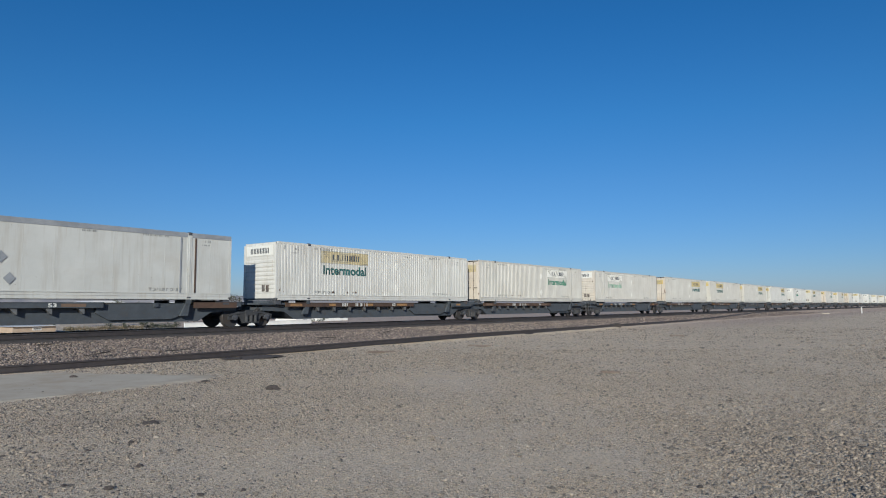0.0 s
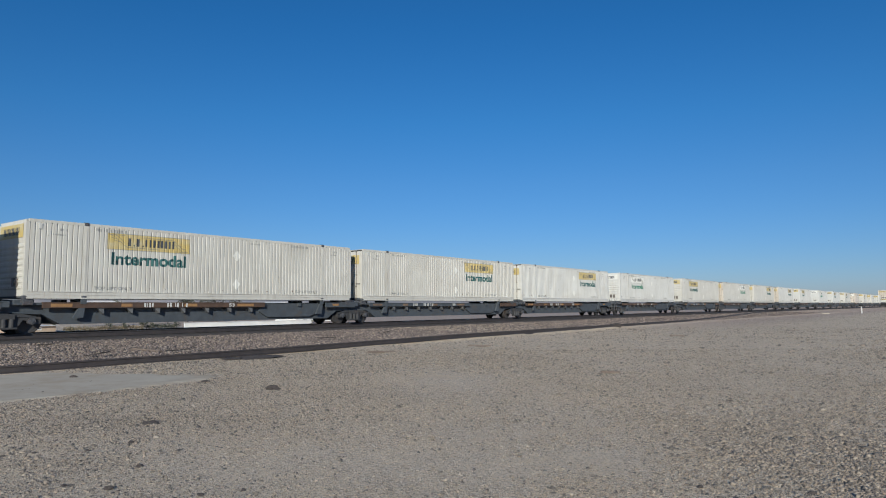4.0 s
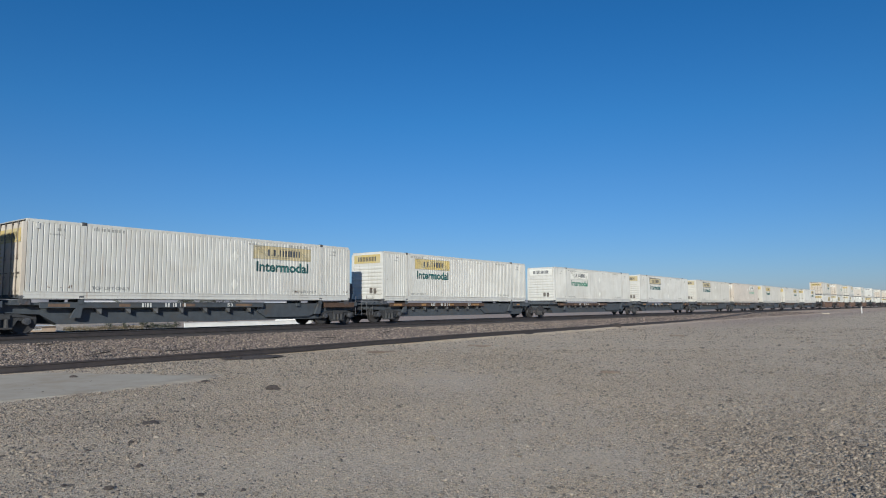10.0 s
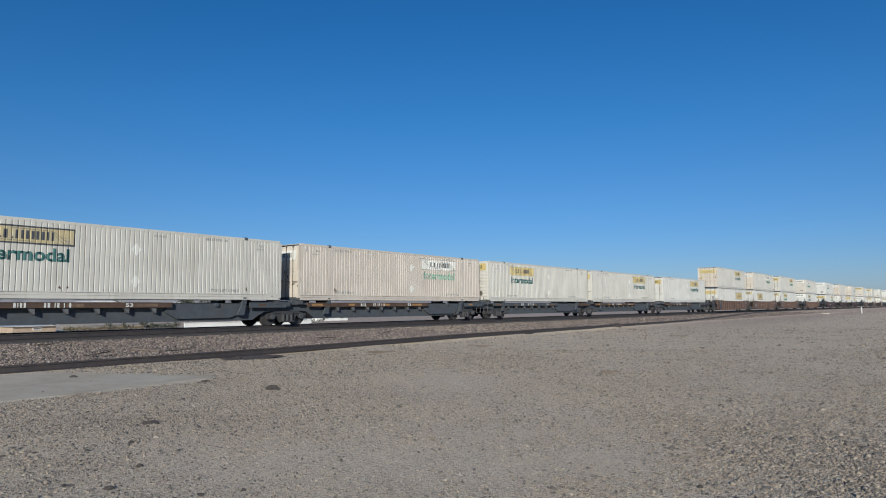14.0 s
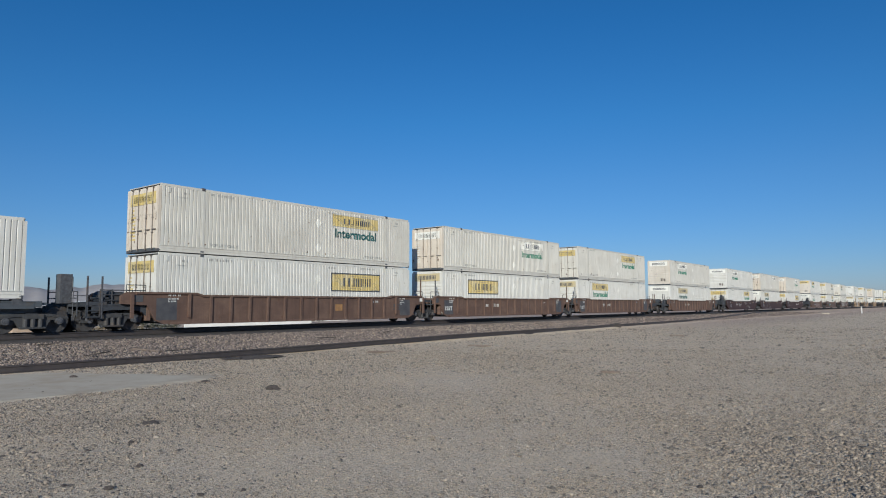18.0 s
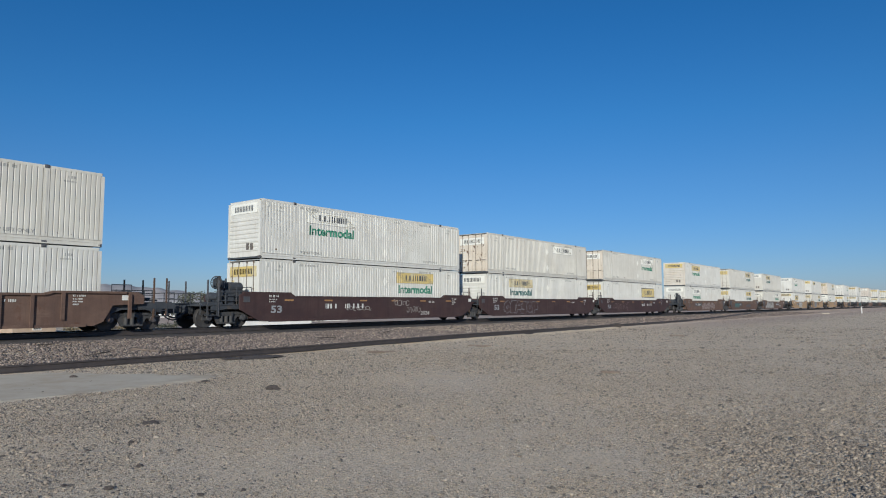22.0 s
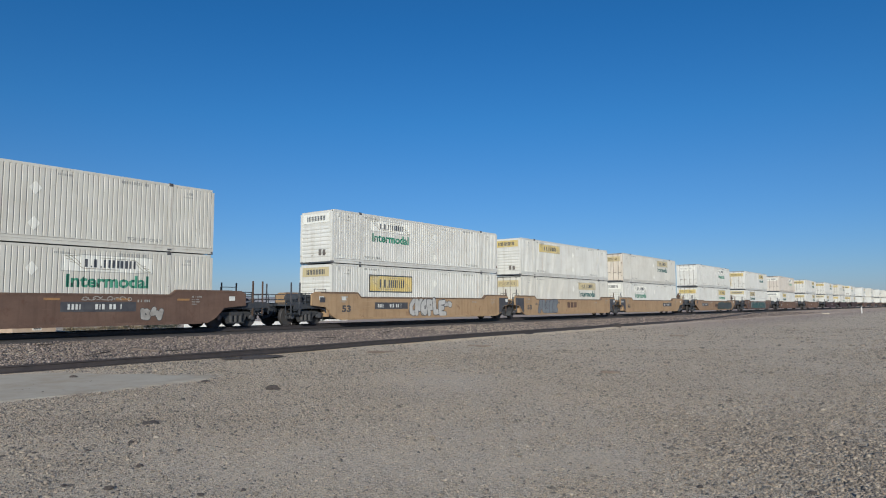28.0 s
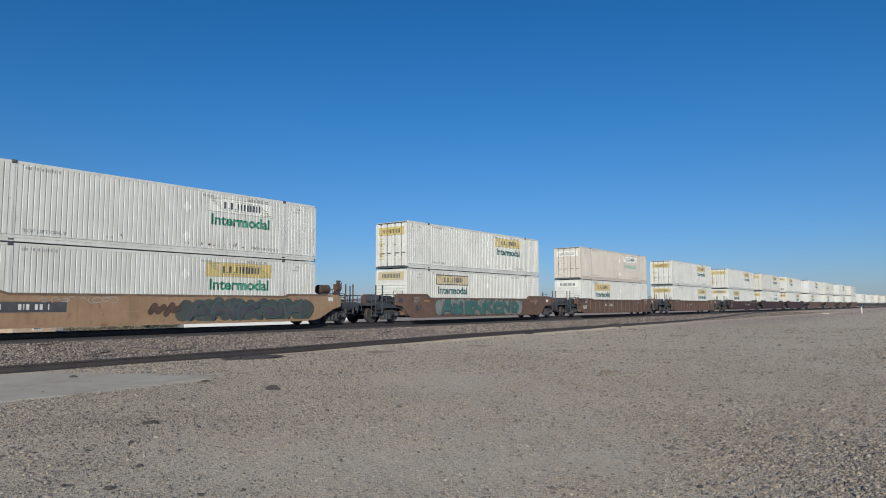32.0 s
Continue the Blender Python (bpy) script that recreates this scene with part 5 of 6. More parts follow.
def spine_car(x, gap_before, gap_after, lead="art", trail="art", fine=True, warm=0):
    """One platform of a spine car under the box whose leading end is at x."""
    car = tagged(new("spine_car"), "black and rust brown skeletal spine car platform carrying one container", "rail car", "cars of the train")
    add = lambda name, key, m=None, mat_=None: hung(name, SM[key], car, m=m, material=mat_)
    add("center_sill", "sill")
    add("belly_box", "belly")
    add("side_beam", "beam", None, (FRAME_BROWN, FRAME_DARK, FRAME_BROWN)[warm % 3])
    add("side_beam", "beam", TURN)
    add("end_deck", "deck")
    add("end_deck", "deck", TURN)
    if fine:
        for px, w in ((-6.75, 0.75), (-4.3, 0.45), (-1.5, 0.6), (1.3, 0.9)):
            add("reflector", "patch", Matrix.Translation((px, 0, 0)) @ Matrix.Diagonal((w, 1, 1, 1)), (FRAME_ORANGE, CHORD_DIRT)[warm % 2])
        add("end_beam", "end_beam", None, (FRAME_DARK, FRAME_BROWN, FRAME_DARK)[warm % 3])
        add("reflector", "patch", Matrix.Translation((7.0, 0.012, 0)) @ Matrix.Diagonal((0.45, 1, 1, 1)), (FRAME_ORANGE, FRAME_BROWN)[warm % 2])
        if gap_after > 4:
            add("sill_extension", "long_sill")
        if gap_before > 4:
            add("sill_extension", "long_sill", FLIP)
        for k in range(7):
            add("gusset", "gusset", Matrix.Translation((-5.2 + 1.15 * k, 0, 0)))
        for q in (-1, 1):
            for m in (Matrix(), TURN):
                add("container_bracket", "stand", m @ Matrix.Translation((q * (HALF - 2.09), 0, 0)))
        for k in range(5):
            add("cross_bearer", "bearer", Matrix.Translation((-4.6 + 2.3 * k, 0, 0)))
        if lead != "bare":
            add("reporting_marks", "marks")
            add("lettering", "size")
    for q in (-1, 1):
        for m in (Matrix(), TURN):
            add("container_pad", "pad", m @ Matrix.Translation((q * (HALF - 0.2), 0, 0)))
    xl = -(HALF + gap_before / 2) if lead == "art" else -(HALF + gap_before / 2 - 2.05)
    truck(car, xl)
    if trail == "end":
        truck(car, HALF + gap_after / 2 - 2.05)
        if fine:
            dx = HALF + gap_after / 2 - 9.45
            for name, key in (("ladder", "ladder"), ("brake_wheel", "brake"), ("coupler", "coupler"), ("brake_hose", "hose")):
                add(name, key, Matrix.Translation((dx, 0, 0)))
    if lead == "end" and fine:
        dx = HALF + gap_before / 2 - 9.45
        for name, key in (("ladder", "ladder"), ("coupler", "coupler")):
            add(name, key, FLIP @ Matrix.Translation((dx, 0, 0)))
    MOVERS.append((car, x + HALF, DECK, 0.0))
    return car


RAISED = {"rust": 1.45, "maroon": 1.53, "brown": 1.57, "ochre": 1.60, "orange": 1.46}     # how high the ends of each kind of car stand


def build_well_meshes():
    M = {}
    for tone, top in RAISED.items():
        lip = top - 0.15
        for lead in ("art", "end"):
            for trail in ("art", "end"):
                a, b = (9.25 if lead == "art" else 9.22 if tone in ("maroon", "brown") else 9.6), (9.25 if trail == "art" else 9.75)
                out = [(-7.8, 0.15), (7.8, 0.15), (8.25, 0.23), (9.2, 0.70), (b, 0.85), (b, lip), (b - 0.25, top), (6.35, top), (6.05, 1.36), (-6.05, 1.36), (-6.35, top), (-a + 0.25, top), (-a, lip), (-a, 0.85), (-9.2, 0.70), (-8.25, 0.23)]
                if tone == "rust":
                    out = [{(8.25, 0.23): (8.15, 0.30), (9.2, 0.70): (8.50, 0.92), (-9.2, 0.70): (-8.50, 0.92), (-8.25, 0.23): (-8.15, 0.30), (b, 0.85): (b, 0.98), (-a, 0.85): (-a, 0.98)}.get(q, q) for q in out]
                elif tone in ("brown", "ochre"):
                    out = [{(8.25, 0.23): (8.18, 0.34), (9.2, 0.70): (8.62, 0.80), (-9.2, 0.70): (-8.62, 0.80), (-8.25, 0.23): (-8.18, 0.34), (b, 0.85): (b, 0.90), (-a, 0.85): (-a, 0.90)}.get(q, q) for q in out]
                M["side_" + tone + lead + trail] = mesh_of("side_sheet", made((prism, out, -1.47, -1.37)), BODY[tone])
                M["rside_" + tone + lead + trail] = mesh_of("side_sheet", made((prism, [(-x, z) for x, z in out[::-1]], -1.47, -1.37)), BODY[tone])
        y = -1.54 if tone == "rust" else -1.485
        bm = made((box, -6.05, 6.05, y, -1.30, 1.29, 1.375), (prism, [(6.02, 1.29), (6.32, top - 0.07), (6.32, top + 0.015), (6.02, 1.375)], y, -1.30), (prism, [(-6.32, top - 0.07), (-6.02, 1.29), (-6.02, 1.375), (-6.32, top + 0.015)], y, -1.30),
                  (box, 6.32, 9.0, y, -1.25, top - 0.07, top + 0.015), (box, -9.0, -6.32, y, -1.25, top - 0.07, top + 0.015))
        M["chord_" + tone] = mesh_of("top_chord", bm, BODY[tone])
    M["foot"] = mesh_of("bottom_chord", made((box, -7.5, 7.5, -1.51, -1.30, 0.12, 0.23)), BODY["rust"])
    M["rib"] = mesh_of("rib", made((box, -0.055, 0.055, -1.545, -1.46, 0.14, 1.30)), BODY["rust"])
    M["erib"] = mesh_of("rib", made((prism, [(-0.06, 0.4), (0.06, 0.4), (0.06, 1.38), (-0.06, 1.38)], -1.55, -1.46)), BODY["rust"])
    M["floor"] = mesh_of("well_floor", made((box, -7.6, 7.6, -1.3, 1.3, 0.15, 0.243)), FRAME_DARK)
    M["bulkhead"] = mesh_of("bulkhead", made((box, 8.3, 8.45, -1.36, 1.36, 0.3, 1.35), (prism, [(8.45, 0.86), (9.2, 0.86), (8.45, 1.35)], -0.9, -0.84), (prism, [(8.45, 0.86), (9.2, 0.86), (8.45, 1.35)], 0.84, 0.9)), BODY["rust"])
    M["deck_end"] = mesh_of("end_deck", made((box, 8.4, 11.2, -1.30, 1.30, 0.88, 0.97), (box, 8.4, 11.3, -0.3, 0.3, 0.55, 0.88), (box, 9.6, 11.2, -1.33, -1.27, 0.78, 1.0)), GEAR)
    M["deck_art"] = mesh_of("end_deck", made((box, 8.4, 9.3, -1.36, 1.36, 0.90, 0.98), (box, 8.4, 9.7, -0.3, 0.3, 0.55, 0.90)), GEAR)
    M["guard"] = mesh_of("truck_arch", made((prism, [(8.30, 0.30), (8.55, 0.62), (8.9, 0.74), (9.9, 0.74), (10.6, 0.62), (10.6, 0.92), (8.30, 0.92)], -1.30, -1.24)), GEAR)
    M["pole"] = mesh_of("stanchion", made((box, -0.028, 0.028, -0.028, 0.028, 0.42, 2.05)), GEAR)
    M["grab"] = mesh_of("grab_rail", made((tube, (8.5, -1.3, 1.74), (9.3, -1.3, 1.74), 0.018, 6), (tube, (8.5, -1.3, 1.40), (8.5, -1.3, 1.74), 0.018, 6), (tube, (9.3, -1.3, 0.95), (9.3, -1.3, 1.74), 0.018, 6)), GEAR)
    bm = bmesh.new()
    for z in (0.95, 1.2, 1.45):
        tube(bm, (11.15, -1.3, z), (11.15, 1.3, z), 0.022, 6)
    for y in (-1.3, -0.5, 0.5, 1.3):
        tube(bm, (11.15, y, 0.5), (11.15, y, 1.45), 0.022, 6)
    M["rail"] = mesh_of("end_railing", bm, GEAR)
    bm = made((box, 11.0, 11.5, -0.1, 0.1, 0.62, 0.84), (box, 11.4, 11.78, -0.18, 0.18, 0.57, 0.9))
    M["coupler"] = mesh_of("coupler", bm, CAST)
    bm = bmesh.new()
    hose_loop(bm, 11.1, 12.3, 0.62, 0.34, -0.3)
    hose_loop(bm, 11.15, 12.2, 0.66, 0.28, -0.42)
    M["hose"] = mesh_of("brake_hose", bm, GEAR)
    bm = bmesh.new()
    c = Vector((10.15, -0.95, 1.95))
    ring_tube(bm, c, (1, -0.5, 0), 0.28, 0.024, 22, 6)
    q = Vector((1, -0.5, 0)).to_track_quat("Z", "Y")
    for k in range(5):
        a = k * math.tau / 5
        tube(bm, c, c + q @ Vector((0.28 * math.cos(a), 0.28 * math.sin(a), 0)), 0.015, 5)
    M["brake_wheel"] = mesh_of("brake_wheel", bm, GEAR)
    M["brake_stand"] = mesh_of("brake_stand", made((box, 9.95, 10.06, -1.0, -0.86, 0.98, 2.25), (prism, [(9.3, 0.98), (9.95, 0.98), (9.95, 1.75), (9.8, 1.75)], -0.96, -0.9), (box, 9.8, 10.1, -1.08, -0.8, 1.75, 2.05)), BODY["rust"])
    bm = made((tube, (8.75, -0.75, 1.75), (9.45, -0.75, 1.75), 0.24, 16), (box, 8.9, 9.3, -0.9, -0.6, 0.98, 1.55))
    M["tank"] = mesh_of("air_reservoir", bm, BODY["rust"])
    M["pipes"] = mesh_of("brake_rigging", made((tube, (8.6, -1.1, 1.12), (10.5, -1.1, 1.12), 0.035, 6), (tube, (8.6, -0.7, 1.2), (10.4, -0.7, 1.2), 0.05, 6), (box, 9.3, 9.8, -0.6, -0.2, 0.98, 1.3), (tube, (9.0, -1.2, 0.98), (9.0, -1.2, 1.5), 0.03, 6), (tube, (10.2, -1.25, 0.6), (10.2, -1.25, 1.5), 0.025, 6)), GEAR)
    # gear on the open end platforms
    M["valve_box"] = mesh_of("valve_box", made((box, 9.35, 9.78, -1.2, -0.92, 0.98, 1.46), (box, 9.40, 9.73, -1.22, -1.2, 1.05, 1.38)), GEAR)
    M["cylinder"] = mesh_of("brake_cylinder", made((tube, (8.6, -1.05, 1.22), (9.28, -1.05, 1.22), 0.17, 14), (tube, (8.5, -1.05, 1.22), (8.6, -1.05, 1.22), 0.20, 14), (tube, (9.28, -1.05, 1.22), (9.6, -1.05, 1.22), 0.03, 6)), GEAR)
    M["rear_tank"] = mesh_of("air_reservoir", made((tube, (9.55, -0.6, 1.28), (9.55, 0.5, 1.28), 0.24, 14)), GEAR)
    M["crossover"] = mesh_of("crossover_platform", made((box, 10.05, 11.05, -1.28, 1.28, 1.0, 1.05), (box, 10.05, 11.05, -1.31, -1.28, 0.93, 1.07)), GEAR)
    # made-up dark block, added to make the leading end denser and darker
    M["gear_mass"] = mesh_of("equipment_case", made((prism, [(8.45, 0.97), (10.0, 0.97), (10.0, 1.30), (9.7, 1.62), (8.45, 1.62)], -0.98, -0.55), (box, 8.6, 8.9, -1.02, -0.98, 1.05, 1.5), (box, 9.1, 9.45, -1.02, -0.98, 1.05, 1.4)), GEAR)
    M["bracket"] = mesh_of("wheel_bracket", made((prism, [(9.75, 1.62), (10.25, 1.75), (10.25, 2.1), (10.05, 2.2), (9.7, 1.95)], -0.92, -0.8), (tube, (9.6, -0.86, 1.5), (9.6, -0.86, 2.15), 0.04, 8), (tube, (9.25, -0.6, 1.6), (9.25, -0.6, 2.0), 0.05, 8)), GEAR)
    M["step"] = mesh_of("sill_step", made((box, 10.3, 10.85, -1.34, -1.12, 0.46, 0.50), (box, 10.3, 10.34, -1.34, -1.3, 0.46, 0.95), (box, 10.81, 10.85, -1.34, -1.3, 0.46, 0.95), (box, 10.3, 10.85, -1.34, -1.16, 0.70, 0.73)), GEAR)
    bm = bmesh.new()
    for z in (1.12, 1.34, 1.52):
        tube(bm, (8.5, -1.27, z), (10.3, -1.27, z), 0.022, 6)
    for x in (8.7, 9.15, 9.85, 10.3):
        tube(bm, (x, -1.27, 0.95), (x, -1.27, 1.55), 0.022, 6)
    M["rack"] = mesh_of("pipe_rack", bm, GEAR)
    rng = random.Random(17)
    bm = bmesh.new()
    bars_text(bm, -4.0, 0.74, 0.25, 4, rng)
    bars_text(bm, -2.6, 0.74, 0.25, 6, rng)
    M["number_wide"] = mesh_of("reporting_marks", flat_on(bm, -1.482), WHITE_MARK)
    bm = bmesh.new()
    bars_text(bm, -3.5, 0.77, 0.2, 4, rng)
    bars_text(bm, -2.5, 0.77, 0.2, 6, rng)
    M["number"] = mesh_of("reporting_marks", flat_on(bm, -1.482), WHITE_MARK)
    M["number_plate"] = mesh_of("number_panel", flat_on(made((rect, -3.75, -0.9, 0.68, 1.06)), -1.476), TAG_DARK)
    bm = bmesh.new()
    for x, z, n, h in ((-7.6, 1.30, 6, 0.10), (-7.6, 1.16, 9, 0.06), (-7.6, 1.06, 8, 0.06), (7.0, 1.25, 8, 0.07), (7.0, 1.14, 10, 0.05), (7.0, 1.04, 9, 0.05), (7.0, 0.94, 7, 0.05), (4.6, 1.05, 6, 0.10)):
        bars_text(bm, x, z, h, n, rng)
    M["notes"] = mesh_of("stencil_marks", flat_on(bm, -1.478), STENCIL)
    M["dark_panel"] = mesh_of("stencil_panel", flat_on(made((card, [(-8.12, 0.34), (-8.0, 0.30), (-7.2, 0.30), (-7.2, 1.22), (-8.12, 1.22)])), -1.476), TAG_DARK)
    for key, txt, x, z, w, h in (("53", "53", -7.5, 0.54, 0.66, 0.36), ("25T", "125T", -8.05, 0.55, 0.78, 0.27), ("125T", "125T", -9.2, 1.05, 0.8, 0.2)):
        bm = letters(txt, w, h)
        for v in bm.verts:
            v.co.x += x
            v.co.z += z
        M[key] = mesh_of("lettering", flat_on(bm, -1.485), WHITE_MARK)
    M["reflect"] = mesh_of("reflector", flat_on(made((rect, -0.28, 0.28, 1.12, 1.20)), -1.479), FRAME_ORANGE)
    M["plaque"] = mesh_of("notice_plate", made((box, 8.85, 9.15, -1.485, -1.47, 1.12, 1.32)), WHITE_MARK)
    M["plaque_frame"] = mesh_of("consolidated_stencil", made((box, -9.05, -8.7, -1.488, -1.47, 1.06, 1.32)), TAG_DARK)
    return M


WM = build_well_meshes()


FORMS = {"A": [(0.0, 0.0), (0.4, 1.0), (0.6, 1.0), (1.0, 0.0), (0.8, 0.4), (0.2, 0.35)], "S": [(0.95, 0.9), (0.3, 1.0), (0.05, 0.65), (0.9, 0.4), (0.7, 0.0), (0.0, 0.1)],
         "K": [(0.1, 1.0), (0.05, 0.0), (0.1, 0.5), (0.9, 1.0), (0.3, 0.5), (1.0, 0.0)], "H": [(0.05, 1.0), (0.1, 0.0), (0.08, 0.5), (0.9, 0.55), (0.95, 1.0), (0.9, 0.0)],
         "M": [(0.0, 0.0), (0.15, 0.95), (0.5, 0.35), (0.85, 1.0), (1.0, 0.05)], "P": [(0.1, 0.0), (0.15, 0.95), (0.8, 0.9), (0.85, 0.5), (0.2, 0.42)], "L": [(0.2, 1.0), (0.15, 0.05), (0.9, 0.1)],
         "E": [(0.95, 0.95), (0.2, 0.9), (0.15, 0.5), (0.7, 0.5), (0.15, 0.45), (0.2, 0.05), (1.0, 0.05)], "J": [(0.75, 1.0), (0.72, 0.3), (0.4, 0.02), (0.0, 0.22)], "O": [(0.5, 0.95), (0.1, 0.7), (0.12, 0.25), (0.5, 0.05), (0.88, 0.3), (0.86, 0.72), (0.5, 0.95)],
         "N": [(0.05, 0.0), (0.12, 0.95), (0.85, 0.05), (0.92, 1.0)], "U": [(0.08, 0.98), (0.14, 0.2), (0.5, 0.03), (0.86, 0.2), (0.9, 0.98)],
         "C": [(0.95, 0.85), (0.5, 0.97), (0.1, 0.6), (0.2, 0.15), (0.6, 0.03), (0.97, 0.2)],
         "1": [(0.0, 0.25), (0.3, 0.9), (0.55, 0.3), (1.0, 0.75)], "2": [(0.1, 0.9), (0.2, 0.15), (0.7, 0.1), (0.85, 0.6), (0.5, 0.85)], "3": [(0.0, 0.7), (0.5, 0.5), (0.15, 0.1), (0.9, 0.2), (0.7, 0.95)],
         "4": [(0.05, 0.05), (0.5, 0.95), (0.6, 0.4), (1.0, 0.6)], "5": [(0.2, 1.0), (0.0, 0.5), (0.5, 0.6), (0.8, 0.0), (1.0, 0.8)]}


def fat(bm, p, q, r, y):
    """A rounded stroke from p to q in x, z."""
    d = Vector((q[0] - p[0], q[1] - p[1]))
    a0 = math.atan2(d.y, d.x)
    pts = [(q[0] + r * math.cos(a0 + t), q[1] + r * math.sin(a0 + t)) for t in np.linspace(-math.pi / 2, math.pi / 2, 7)]
    pts += [(p[0] + r * math.cos(a0 + t), p[1] + r * math.sin(a0 + t)) for t in np.linspace(math.pi / 2, 1.5 * math.pi, 7)]
    bm.faces.new([bm.verts.new((x, y, z)) for x, z in pts])


def bubbles(seed, x0, x1, z0, z1, forms, thick=0.17, edge=1.25, over=0.88):
    """Fat interlocking graffiti shapes: a dark set behind a pale set, each one over the one before."""
    rng = random.Random(seed)
    outer, inner = bmesh.new(), bmesh.new()
    count = len(forms)
    w, h = (x1 - x0) / count, z1 - z0
    for k, f in enumerate(forms):
        r = thick * h * rng.uniform(0.9, 1.15)
        tilt, lift = rng.uniform(-0.15, 0.2), rng.uniform(-0.05, 0.05) * h
        pts = [(x0 + (k + 0.5 + over * (a - 0.5)) * w + tilt * (b - 0.5) * h, z0 + lift + r + b * (h - 2 * r)) for a, b in FORMS[f]]
        for j, (p, q) in enumerate(zip(pts, pts[1:])):
            fat(outer, p, q, r * edge, -1.476 - 0.004 * k - 0.0002 * j)
            fat(inner, p, q, r, -1.478 - 0.004 * k - 0.0002 * j)
    return outer, inner


def scribble(seed, x0, x1, z0, z1, n):
    """Loose looping spray strokes."""
    rng = random.Random(seed)
    bm = bmesh.new()
    step = (x1 - x0) / n
    for k in range(n):
        cx, cz = x0 + (k + 0.5) * step, (z0 + z1) / 2 + rng.uniform(-0.12, 0.12) * (z1 - z0)
        a0, span = rng.uniform(0, 6.28), rng.uniform(3.0, 7.5)
        rx, rz, drift = step * rng.uniform(0.3, 0.75), (z1 - z0) * rng.uniform(0.22, 0.48), rng.uniform(-0.4, 0.6) * step
        pts = [(cx + rx * math.cos(a0 + span * i / 12) + drift * i / 12, cz + rz * math.sin(a0 + span * i / 12)) for i in range(13)]
        for p, q in zip(pts, pts[1:]):
            d = Vector((q[0] - p[0], q[1] - p[1]))
            d = d.normalized() * 0.014 if d.length > 1e-6 else Vector((0.014, 0))
            card(bm, [(p[0] - d.y, p[1] + d.x), (p[0] + d.y, p[1] - d.x), (q[0] + d.y, q[1] - d.x), (q[0] - d.y, q[1] + d.x)])
    return bm


def graffiti(car, kind, seed, x0, x1, z0, z1, count=5, pale=None, dark=None, thick=0.17, edge=1.25, over=0.88):
    if kind == "bubble":
        outer, inner = bubbles(seed, x0, x1, z0, z1, count, thick, edge, over)
        back = part("graffiti", outer, dark or TAG_DARK, car, "spray painted bubble shapes")
        part("graffiti_fill", inner, pale or TAG_SILVER, back)
    else:
        ob = part("graffiti", flat_on(scribble(seed, x0, x1, z0, z1, count), -1.480), pale or TAG_SILVER, car, "thin spray painted scrawl")


